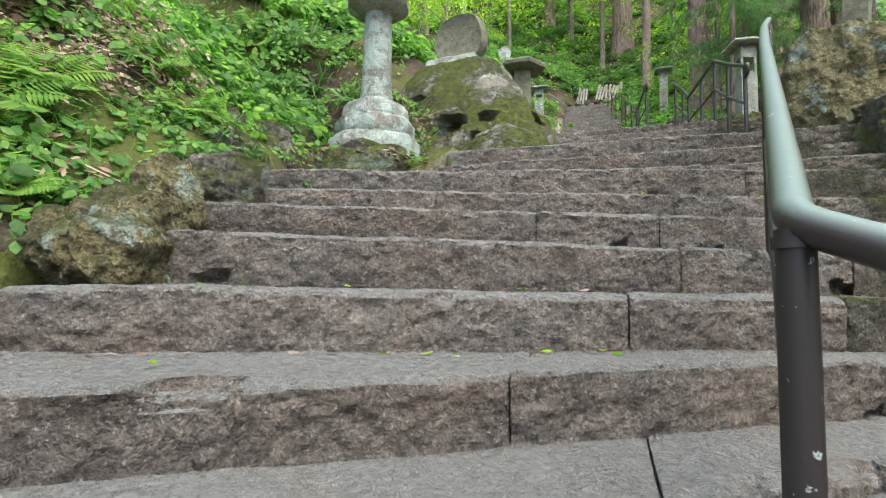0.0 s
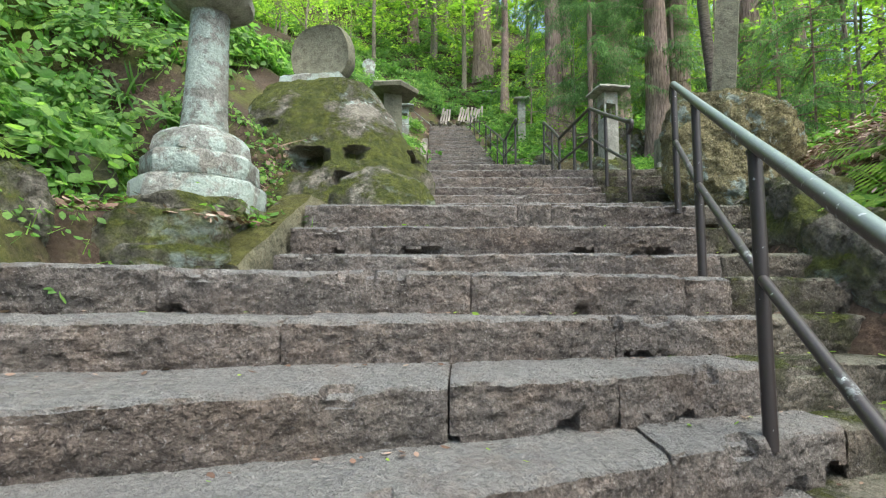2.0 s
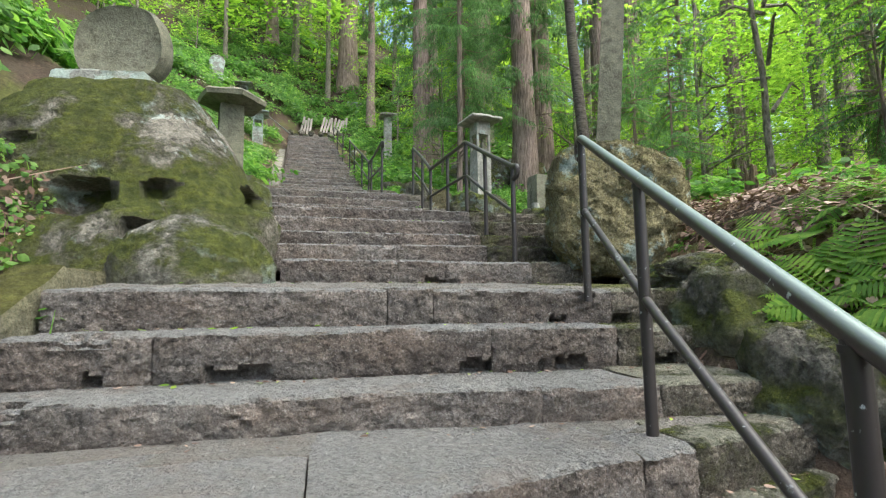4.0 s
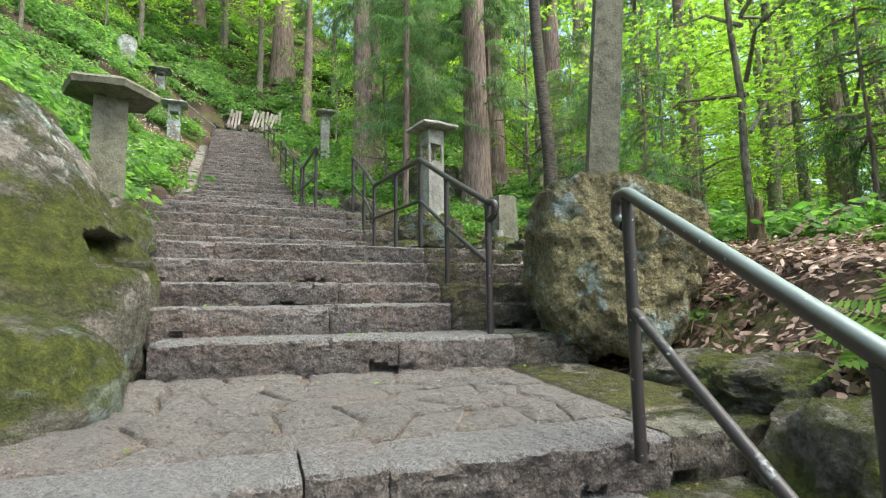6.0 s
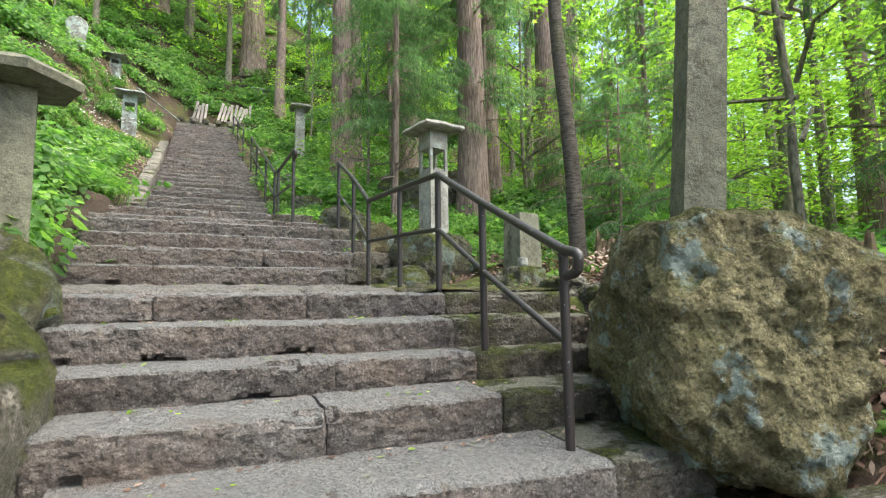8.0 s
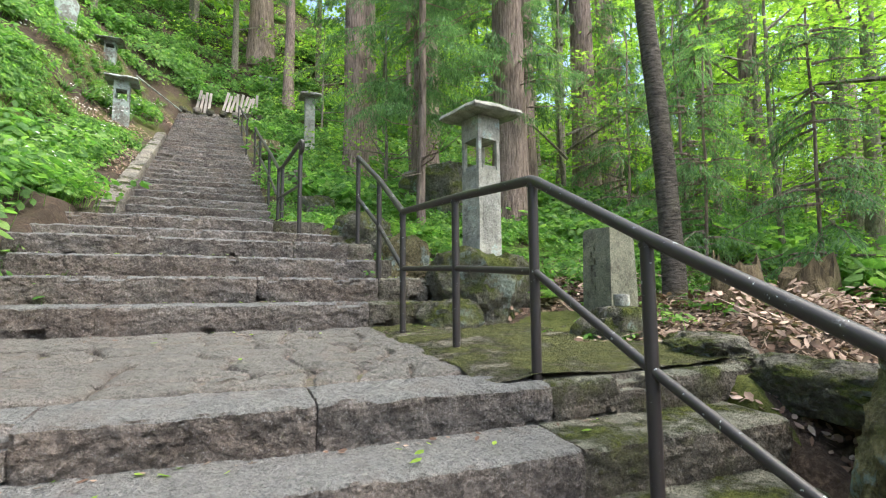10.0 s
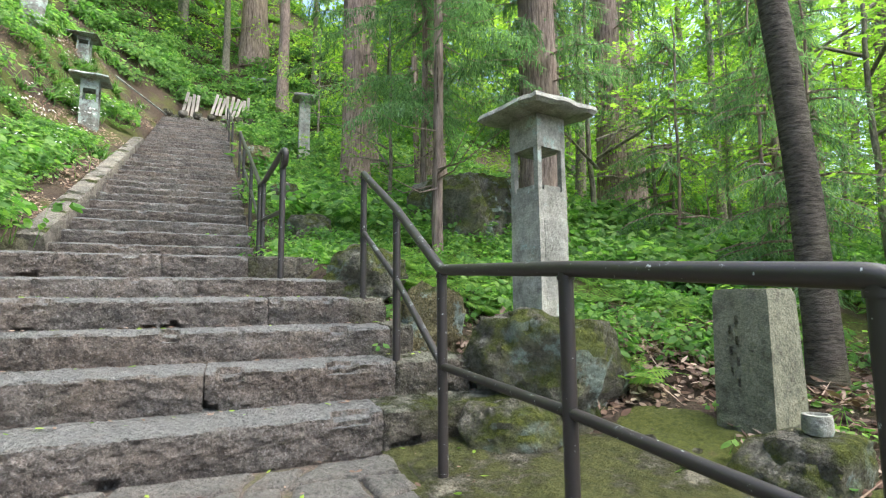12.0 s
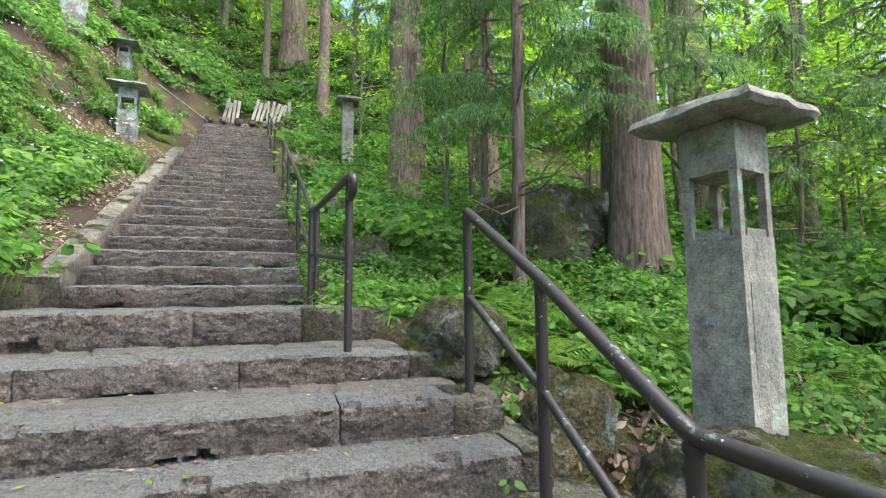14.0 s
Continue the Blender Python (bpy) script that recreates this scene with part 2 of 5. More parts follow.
def leaf_mat(name, a, c, glow=0.4, rough=0.55):
    m, n, l, b = material(name, rough)
    geo = n.new("ShaderNodeNewGeometry")
    info = n.new("ShaderNodeObjectInfo")
    mix = mathn(n, l, "ADD", mathn(n, l, "MULTIPLY", geo.outputs["Random Per Island"], 0.7), mathn(n, l, "MULTIPLY", info.outputs["Random"], 0.3))
    col = ramp(n, l, mix, [(0.08, tuple(0.55 * x for x in a)), (0.4, a), (0.9, c)])
    vein = ramp(n, l, texn(n, l, 60, 3, 0.5), [(0.3, g(0.8)), (0.7, g(1.15))])
    col = mixc(n, l, 1.0, col, vein, "MULTIPLY")
    l.new(col, b.inputs["Base Color"])
    tr = n.new("ShaderNodeBsdfTranslucent")
    l.new(mixc(n, l, 1.0, col, (1.15, 1.3, 0.7), "MULTIPLY"), tr.inputs[0])
    mx = n.new("ShaderNodeMixShader")
    mx.inputs[0].default_value = glow
    l.new(b.outputs[0], mx.inputs[1])
    l.new(tr.outputs[0], mx.inputs[2])
    l.new(mx.outputs[0], n["Material Output"].inputs[0])
    return m


LEAF_MAPLE = leaf_mat("maple_leaf", (0.19, 0.33, 0.05), (0.39, 0.52, 0.10), 0.68)
LEAF_HERB = leaf_mat("herb_leaf", (0.11, 0.24, 0.055), (0.26, 0.41, 0.10), 0.6)
LEAF_BROAD = leaf_mat("broad_leaf", (0.12, 0.255, 0.065), (0.27, 0.42, 0.11), 0.6)
LEAF_FERN = leaf_mat("fern_leaf", (0.12, 0.255, 0.036), (0.26, 0.40, 0.065), 0.6)
LEAF_CEDAR = leaf_mat("cedar_needles", (0.10, 0.18, 0.09), (0.20, 0.30, 0.15), 0.55, 0.7)
LEAF_FIR = leaf_mat("fir_needles", (0.125, 0.22, 0.12), (0.24, 0.36, 0.19), 0.55, 0.6)
LEAF_STRAP = leaf_mat("strap_leaf", (0.065, 0.17, 0.028), (0.175, 0.29, 0.06), 0.45, 0.45)
LITTER = leaf_mat("dead_leaf", (0.14, 0.085, 0.06), (0.46, 0.35, 0.28), 0.1, 0.8)
PETAL = material("white_petal", 0.6)[0]
PETAL.node_tree.nodes["Principled BSDF"].inputs["Base Color"].default_value = (0.75, 0.76, 0.7, 1)


def bark_mat(name, dark, light, stretch=(1, 1, 0.12), moss=0.0):
    m, n, l, b = material(name, 0.95)
    s = texn(n, l, 22, 7, 0.7, stretch)
    big = texn(n, l, 1.2, 5, 0.6)
    col = ramp(n, l, s, [(0.35, dark), (0.62, light)])
    col = mixc(n, l, 1.0, col, ramp(n, l, big, [(0.3, g(0.65)), (0.7, g(1.2))]), "MULTIPLY")
    if moss:
        col = mixc(n, l, ramp(n, l, big, [(0.5, g(0)), (0.62, g(moss))]), col, (0.08, 0.10, 0.03))
    l.new(col, b.inputs["Base Color"])
    bump(n, l, b, [(s, 1.0, 0.05)])
    return m


BARK_CEDAR = bark_mat("cedar_bark", (0.10, 0.072, 0.06), (0.37, 0.28, 0.24))
BARK_DARK = bark_mat("dark_ringed_bark", (0.04, 0.033, 0.028), (0.17, 0.145, 0.12), (0.6, 0.6, 2.2), 0.3)
BARK_GREY = bark_mat("grey_bark", (0.10, 0.085, 0.065), (0.30, 0.27, 0.21), (1, 1, 0.4), 0.5)


def paint_mat(name, paint, bare, worn):
    m, n, l, b = material(name, 0.42)
    s = texn(n, l, 26, 8, 0.72)
    t = texn(n, l, 5, 4, 0.6)
    up = upness(n, l, 0.25, 0.95)
    mask = mathn(n, l, "MULTIPLY", ramp(n, l, mathn(n, l, "ADD", mathn(n, l, "MULTIPLY", s, 0.5), mathn(n, l, "MULTIPLY", t, 0.5)), [(0.56 - worn * 0.22, g(0)), (0.60 - worn * 0.2, g(1))]), up)
    chips = ramp(n, l, texn(n, l, 42, 5, 0.6), [(0.66, g(0)), (0.69, g(1))])
    l.new(mixc(n, l, chips, mixc(n, l, mask, paint, bare), (0.38, 0.41, 0.40)), b.inputs["Base Color"])
    l.new(mathn(n, l, "MULTIPLY", mask, 0.35), b.inputs["Metallic"])
    b.inputs["Specular IOR Level"].default_value = 0.5
    bump(n, l, b, [(s, 0.25, 0.004)])
    return m


PAINT = paint_mat("brown_painted_steel", (0.032, 0.026, 0.025), (0.26, 0.28, 0.28), -0.05)
PAINT_WORN = paint_mat("worn_painted_steel", (0.05, 0.038, 0.036), (0.17, 0.22, 0.2), 1.0)
WOOD = bark_mat("pale_weathered_wood", (0.3, 0.26, 0.22), (0.55, 0.5, 0.44), (1, 1, 0.1))
STUMPWOOD = bark_mat("rotten_wood", (0.07, 0.05, 0.03), (0.25, 0.19, 0.11), (1, 1, 0.2), 0.5)


# ---- the ground ----
LINE_V = (-30, -0.6, 0.0, 1.86, 3.0, 5.0, 6.5, 7.9, 10.0, 12.2, 13.4, 20, 27.4, 28.6, 45, 100)
LINE_Z = (-8, 0.05, 0.3, 1.1, 1.7, 2.66, 2.75, 3.7, 3.82, 4.95, 5.0, 7.8, 11.1, 12.0, 27, 72)
RIGHT_V = (-30, -2, 2, 5, 8, 10, 12, 20, 28, 45, 100)
RIGHT_Z = (-7, 0.9, 2.2, 3.25, 3.75, 3.95, 4.55, 7.2, 10.8, 21, 52)


def line_z(v):
    return float(np.interp(v, LINE_V, LINE_Z))


def left_edge(v):
    return float(np.interp(v, (0, 3.0, 3.9, 4.3, 6, 8, 13.4, 20, 27.6, 28.8), (-1.8, -2.05, -2.4, -1.85, -1.4, -1.25, -1.4, -1.75, -2.1, -0.9)))


def right_edge(v):
    return float(np.interp(v, (0, 4.0, 5.2, 6.4, 7.9, 10, 10.8, 12.2, 13.4, 27.6, 28.8), (1.75, 1.8, 2.0, 2.2, 2.6, 1.9, 1.5, 1.25, 0.70, 0.12, -0.9)))


def ease(x):
    x = min(max(x, 0.0), 1.0)
    return x * x * (3 - 2 * x)


def ground_z(u, v):
    """Height of the forest floor; it dips under the stairs."""
    base, le, re = line_z(v - 0.55 * max(-0.9, min(u, 2.5)) * ease((4.7 - v) / 1.4)), left_edge(v), right_edge(v)
    rough = 0.10 * fbm((u, v, 0), 0.7) + 0.04 * fbm((u, v, 5), 2.5)
    if u < le:
        d = le - u
        steep = float(np.interp(v, (0, 4, 9, 13, 17, 24, 30), (0.62, 0.75, 0.6, 0.25, 0.27, 0.62, 0.45)))
        bank = 0.9 * ease((d - float(np.interp(v, (10, 14, 22, 28), (0.3, 1.6, 0.9, 0.5)))) / 1.4) * float(np.interp(v, (9, 13, 26, 30), (0.3, 1.0, 1.2, 0.4)))
        z = base + 0.1 + min(d, 4.0) * steep + max(d - 4.0, 0) * 0.5 + bank
        shelf = ease((v - 3.2) / 0.5) * ease((6.3 - v) / 0.7)
        z = z * (1 - shelf) + shelf * min(z, 2.42 + 0.05 * (v - 4) + max(0.0, -u - 2.95) * 0.9)
        return z + rough * min(1.0, d)
    if u > re:
        d = u - re
        side = float(np.interp(v, RIGHT_V, RIGHT_Z))
        t = ease(d / float(np.interp(v, (4.6, 6.0), (0.95, 1.6))))
        side += (line_z(v) - side) * ease((v - 20) / 10) * ease((14 - d) / 12)
        z = (base - 0.06) * (1 - t) + side * t + 0.03 * min(d, 8) - 0.10 * max(0, d - 14)
        return z + rough * min(1.0, d) * 1.3
    t = min(u - le, re - u)
    return base - 0.06 - 0.4 * ease(t / 0.25)


def axis(lo, hi, fine_lo, fine_hi, fine, grow):
    a = list(np.arange(fine_lo, fine_hi + 1e-6, fine))
    s, x = fine, fine_hi
    while x < hi:
        s *= grow
        x += s
        a.append(x)
    s, x = fine, fine_lo
    while x > lo:
        s *= grow
        x -= s
        a.insert(0, x)
    return a


def build_ground():
    us, vs = axis(-160, 160, -6, 7, 0.11, 1.14), axis(-120, 200, -1.5, 22, 0.13, 1.13)
    verts = [W(u, v, ground_z(u, v)) for v in vs for u in us]
    n = len(us)
    faces = [(j * n + i, j * n + i + 1, (j + 1) * n + i + 1, (j + 1) * n + i) for j in range(len(vs) - 1) for i in range(n - 1)]
    me = bpy.data.meshes.new("ground")
    me.from_pydata(verts, [], faces)
    me.materials.append(GROUND)
    me.shade_smooth()
    tagged(new("ground", me), "brown forest floor of leaf litter, soil and moss", "ground", kind="structure")


build_ground()


# ---- stone stairs ----
def step_block(u0, u1, line, z, height, depth, seed, fine=0.016, rough=1.0, lean=1.0):
    """One hewn block of a step: pecked front, worn nosing, undercut foot, tread running back. line: v at u = -1 and at u = 1.2."""
    k = (line[1] - line[0]) / 2.2
    n = max(4, int((u1 - u0) / fine))
    rows = 9 if fine < 0.05 else 4
    front = [(0.016 * lean * (1 - f) ** 2, -height * (1.02 - 0.94 * f)) for f in (i / rows for i in range(rows + 1))]
    prof = [(0.04, -height - 0.05)] + front + [(0.004, -0.014), (0.014, -0.005), (0.034, 0.0), (0.075, 0.004),
            (depth * 0.35, 0.0), (depth * 0.7, 0.006), (depth, 0.012), (depth + 0.06, 0.0), (depth + 0.06, -height - 0.05)]
    nose = len(front)
    rings = []
    for i in range(n + 1):
        u = u0 + (u1 - u0) * i / n
        endness = min(i, n - i) * (u1 - u0) / n
        pull = 0.010 * max(0.0, 1 - endness / 0.025)
        cave = rough * 0.07 * ease((fbm((u, seed * 2.3, 1), 3.2, 2) - 0.37) / 0.10)
        reach = 0.16 + 0.20 * abs(fbm((u, seed, 9), 6, 2))
        notch = rough * 0.03 * ease((fbm((u, seed * 1.9, 5), 4.5, 3) - 0.44) / 0.12)
        ring = []
        for j, (dv, dz) in enumerate(prof):
            p = Vector((u, dv * 1.5, dz * 1.5 + seed * 3.1))
            a = rough * (0.009 * fbm(p, 9) + 0.010 * fbm(p, 2.4, 2) + 0.012 * fbm(p, 30, 2))
            b = rough * (0.004 * fbm(p + Vector((2, 2, 2)), 24, 2) + 0.006 * fbm(p + Vector((9, 3, 1)), 7) + 0.008 * fbm(p + Vector((5, 1, 0)), 1.3, 2))
            low = 1 + dz / height
            if 0 < j <= nose and low < reach:
                a += cave
            if nose - 2 < j < nose + 4:
                a += notch + rough * 0.012 * max(0.0, fbm((u, seed, 7), 5.5))
                b -= 0.7 * notch + rough * 0.010 * max(0.0, fbm((u, seed, 3), 5.0))
            w = line[0] + k * (u + 1.0) + dv + (a if j < nose + 5 else 0) + (pull if j < nose + 3 else 0)
            ring.append(W(u, w, z + dz + (b if nose - 2 < j < nose + 8 else 0) - pull * (0.5 if nose < j < nose + 8 else 0)))
        rings.append(ring)
    return loft(rings)


STAIRS = {}


def flight(name, label):
    STAIRS[name] = thing(name, label, "stone stairs", kind="structure")
    return STAIRS[name]


low = flight("stairs_1", "rough hewn grey stone steps, worn and chipped")
mid = flight("stairs_2", "five worn hewn stone steps with mossy ends")
top = flight("stairs_3", "six worn hewn stone steps below a slab landing")
far = flight("stairs_4", "long narrow flight of worn grey stone steps")

# v at u = -1, v at u = 1.2, height, joints across, left end, right end, mossy end from
STEPS = [
    (low, -0.70, 0.85, 0.30, (0.1,), -2.2, 2.0, 1.2),
    (low, -0.22, 1.38, 0.50, (-0.6,), -2.1, 2.0, 1.2),
    (low, 0.25, 1.86, 0.70, (0.4,), -2.1, 2.0, 1.15),
    (low, 0.70, 2.30, 0.90, (0.15,), -2.0, 2.0, 1.15),
    (low, 1.16, 2.70, 1.10, (-0.19,), -1.95, 2.0, 1.15),
    (low, 1.67, 2.90, 1.30, (0.12, 0.92), -1.55, 2.0, 0.95),
    (low, 2.15, 3.30, 1.51, (0.36,), -1.64, 2.0, 1.15),
    (low, 2.60, 3.50, 1.70, (-0.28, 0.30), -1.88, 2.0, 0.95),
    (low, 3.08, 3.80, 1.88, (-0.88, 0.42), -2.1, 2.0, 1.2),
    (low, 3.40, 3.92, 2.07, (-1.45, -0.2, 0.85), -2.6, 2.0, 1.1),
    (low, 4.41, 4.28, 2.226, (0.72,), -1.42, 1.9, 1.25),
    (low, 4.73, 4.74, 2.45, (-0.86, 0.65), -1.42, 2.0, 1.35),
    (low, 5.01, 5.02, 2.655, (0.17, 0.42), -1.42, 2.1, 1.5),
    (mid, 6.55, 6.42, 2.95, (0.84,), -0.5, 2.15, 1.6),
    (mid, 7.00, 6.95, 3.15, (0.50, 1.38), -0.6, 2.3, 1.4),
    (mid, 7.38, 7.36, 3.33, (0.62,), -0.7, 2.3, 1.45),
    (mid, 7.68, 7.64, 3.52, (1.43,), -0.75, 2.5, 1.43),
    (mid, 7.95, 7.93, 3.69, (-0.3, 0.55, 1.5), -0.9, 2.75, 1.5),
    (top, 9.96, 10.02, 4.005, (-0.55, 1.25), -1.3, 2.0, 1.25),
    (top, 10.30, 10.30, 4.21, (0.43,), -1.3, 1.85, 1.4),
    (top, 10.60, 10.58, 4.39, (-0.9,), -1.3, 1.6, 1.45),
    (top, 10.83, 10.84, 4.565, (0.75,), -1.35, 1.5, 1.25),
    (top, 11.46, 11.43, 4.71, (-0.62, 0.32), -1.4, 1.4, 1.2),
    (top, 12.20, 12.20, 4.935, (-0.72, 0.0, 0.66), -1.45, 1.25, 0.75),
]


def build_steps():
    for i, (owner, vl, vr, z, joints, ul, ur, moss) in enumerate(STEPS):
        nxt = STEPS[i + 1] if i + 1 < len(STEPS) else None
        ends = [ul, *joints, ur]
        if moss < ur - 0.15 and all(abs(moss - j) > 0.12 for j in joints) and moss > max(joints):
            ends.insert(-1, moss)
        for j, (a, b) in enumerate(zip(ends, ends[1:])):
            gap = 0.35
            if nxt:
                gap = max((nxt[1] - vl), (nxt[2] - vr)) + 0.06
            gap = min(gap, 0.75)
            if gap > 0.62 and i > 11:
                gap = 0.27
            mossy = b == ur and moss < ur
            part("step_stone", step_block(a + 0.003, b - 0.003, (vl, vr), z + random.uniform(-0.006, 0.006), 0.2, gap, i * 1.7 + j * 0.37), STEP_MOSS if mossy else STEP, owner)


def build_far_flight():
    n = 31
    for i in range(n):
        v, z = 13.40 + 0.452 * i, 5.135 + 0.1905 * i + 0.0145 * max(0, i - 14)
        a, b = -1.10 - 0.062 * (v - 13.4), 0.74 - 0.046 * (v - 13.4)
        if i < 14:
            cuts = [a, random.uniform(a + 0.6, b - 0.5), b]
        else:
            cuts = [a, b]
        for p, q in zip(cuts, cuts[1:]):
            part("step_stone", step_block(p + 0.004, q - 0.004, (v, v - 0.02), z, 0.19, 0.5, 60 + i, 0.045 if i < 14 else 0.12, 1.0, 2.4), STEP, far)


build_steps()
build_far_flight()


def stone_slab(corners, z_of, seed, thick=0.14, bev=0.014):
    """An irregular paving stone from its outline in plan, with a worn round edge and a slightly domed top."""
    pts = []
    m = len(corners)
    for i in range(m):
        a, b = Vector(corners[i]), Vector(corners[(i + 1) % m])
        for k in range(4):
            p = a.lerp(b, k / 4)
            pts.append(p + Vector((fbm((p.x, p.y, seed), 5), fbm((p.y, p.x, seed + 3), 5))) * (0.018 + bev * 0.6))
    c = sum(pts, Vector((0, 0))) / len(pts)
    rings = []
    for inset, dz in ((0.0, -thick), (0.0, -bev), (bev * 0.5, -bev * 0.35), (bev * 1.4, 0.0)):
        rings.append([W(*(p + (c - p).normalized() * inset), z_of(*p) + dz) for p in pts])
    for f in (0.5, 0.85):
        rings.append([W(*p.lerp(c, f), z_of(*p.lerp(c, f)) + 0.006 + 0.012 * fbm((p.x, p.y, seed), 6)) for p in pts])
    return loft(rings)


def paving(owner, u0, u1, v0, v1, z_of, nu, nv, seed, moss_from=9.0, name="paving_stone", gap=0.003, bev=0.014):
    rnd = random.Random(seed)
    grid = {}
    for j in range(nv + 1):
        shift = rnd.uniform(-0.3, 0.3)
        for i in range(nu + 1):
            du, dv = (u1 - u0) / nu, (v1 - v0) / nv
            x = u0 + du * (i + (rnd.uniform(-0.3, 0.3) + shift if 0 < i < nu else 0))
            y = v0 + dv * (j + (rnd.uniform(-0.2, 0.2) if 0 < j < nv else 0))
            grid[i, j] = (x, y)
    j = 0
    for j in range(nv):
        i = 0
        while i < nu:
            w = 2 if rnd.random() < 0.25 and i + 2 <= nu else 1
            q = [grid[i, j], grid[i + w, j], grid[i + w, j + 1], grid[i, j + 1]]
            c = (sum(p[0] for p in q) / 4, sum(p[1] for p in q) / 4)
            q = [(p[0] + (c[0] - p[0]) * 0.008 + math.copysign(gap, c[0] - p[0]), p[1] + (c[1] - p[1]) * 0.008 + math.copysign(gap, c[1] - p[1])) for p in q]
            lift = rnd.uniform(-0.008, 0.008)
            part(name, stone_slab(q, lambda a, b, s=lift: z_of(a, b) + s, rnd.random() * 50, 0.14, bev), PAVE_MOSS if c[0] > moss_from else PAVE, owner)
            i += w


def bed(name, label, u0, u1, v0, v1, z_of, mat, n=24):
    """The sunken earth between the paving stones."""
    bm = bmesh.new()
    rows = [[bm.verts.new(W(u0 + (u1 - u0) * i / n, v0 + (v1 - v0) * j / n, z_of(u0 + (u1 - u0) * i / n, v0 + (v1 - v0) * j / n))) for i in range(n + 1)] for j in range(n + 1)]
    for a, b in zip(rows, rows[1:]):
        for i in range(n):
            bm.faces.new((a[i], a[i + 1], b[i + 1], b[i]))
    return single(name, bm, mat, label, "paving", kind="structure")


def land1_z(u, v):
    return 2.66 + 0.065 * (v - 5.0)


def land2_z(u, v):
    return 3.70 + 0.056 * (v - 7.93)


def land3_z(u, v):
    return 4.94 + 0.01 * (v - 12.2)


def joint_mat():
    m, n, l, b = material("joint_soil", 0.95)
    f = texn(n, l, 60, 8, 0.75)
    c = texn(n, l, 5, 6, 0.7)
    soil = ramp(n, l, f, [(0.3, (0.05, 0.04, 0.03)), (0.5, (0.13, 0.105, 0.085)), (0.7, (0.24, 0.19, 0.155))])
    l.new(mixc(n, l, ramp(n, l, c, [(0.5, g(0)), (0.66, g(0.8))]), soil, (0.09, 0.10, 0.03)), b.inputs["Base Color"])
    bump(n, l, b, [(f, 0.9, 0.02)])
    return m


BED = joint_mat()
land1 = bed("landing_1", "cobbled stone landing with earth joints", -1.3, 2.1, 5.29, 6.7, lambda u, v: land1_z(u, v) - 0.022, BED)
land2 = bed("landing_2", "cobbled stone landing with earth joints and moss", -1.3, 2.7, 8.22, 10.1, lambda u, v: land2_z(u, v) - 0.030, BED)
land3 = bed("landing_3", "narrow stone landing below the long flight", -1.6, 1.2, 12.48, 13.6, lambda u, v: land3_z(u, v) - 0.016, BED)
paving(land1, -1.35, 1.55, 5.31, 6.62, land1_z, 12, 6, 3, gap=0.007, bev=0.018)
paving(land1, 1.56, 2.12, 5.32, 6.55, land1_z, 1, 3, 5, moss_from=1.0)
paving(land2, -1.3, 1.28, 8.26, 9.98, land2_z, 11, 8, 8, gap=0.011, bev=0.024)
paving(land2, 1.30, 2.7, 8.15, 10.0, land2_z, 2, 3, 12, moss_from=1.2)
bed("moss_mat_1", "soft olive moss grown over the landing slabs", 1.24, 2.74, 8.02, 10.05, lambda u, v: land2_z(u, v) + 0.012 + 0.030 * fbm((u, v, 2), 1.6) + 0.012 * fbm((u, v, 1), 9) - 0.03 * max(0.0, 1.5 - u) / 0.26, PAVE_MOSS, 60)
paving(land3, -1.4, 1.15, 12.55, 13.5, land3_z, 5, 2, 21)
# a paved strip on the deep treads
tread5 = bed("landing_4", "cobbled strip on a deep stone tread", -1.35, 1.3, 11.74, 12.25, lambda u, v: 4.70, BED, 12)
paving(tread5, -1.35, 1.25, 11.78, 12.2, lambda u, v: 4.718, 8, 1, 31, gap=0.008, bev=0.02)
tread4 = bed("landing_5", "cobbled strip on a deep stone tread", -1.3, 1.35, 11.12, 11.5, lambda u, v: 4.555, BED, 12)
paving(tread4, -1.3, 1.4, 11.15, 11.43, lambda u, v: 4.572, 9, 1, 33, gap=0.008, bev=0.02)
tread3 = bed("landing_6", "broad slabs on a deep stone tread", -1.45, 1.6, 4.12, 4.45, lambda u, v: 2.062, BED, 12)
paving(tread3, -1.45, 1.6, 4.1, 4.4, lambda u, v: 2.078, 5, 1, 35)


# ---- kerbs ----
def beam(u0, v0, z0, u1, v1, z1, wide, thick, seed, amp=0.012):
    a, b = Vector((u0, v0, z0)), Vector((u1, v1, z1))
    d = (b - a).normalized()
    s = Vector((d.y, -d.x, 0)).normalized()
    up = s.cross(d)
    n = max(5, int((b - a).length / 0.07))
    rings = []
    for i in range(n + 1):
        c = a.lerp(b, i / n)
        r = []
        for x, y in ((-.5, -1), (-.5, -.5), (-.5, -.12), (-.44, 0), (-.2, .02), (.2, .02), (.44, 0), (.5, -.12), (.5, -.5), (.5, -1)):
            p = c + s * (x * wide) + up * (y * thick)
            p += Vector((fbm(p + Vector((seed, 0, 0)), 5), fbm(p + Vector((0, seed, 0)), 5), fbm(p + Vector((0, 0, seed)), 5))) * amp
            r.append(W(*p))
        rings.append(r)
    return loft(rings)


def kerb(name, label, mat, runs, wide, thick, seed):
    k = thing(name, label, "kerb", kind="structure")
    for i, r in enumerate(runs):
        part("kerb_stone", beam(*r, wide, thick, seed + i), mat, k)


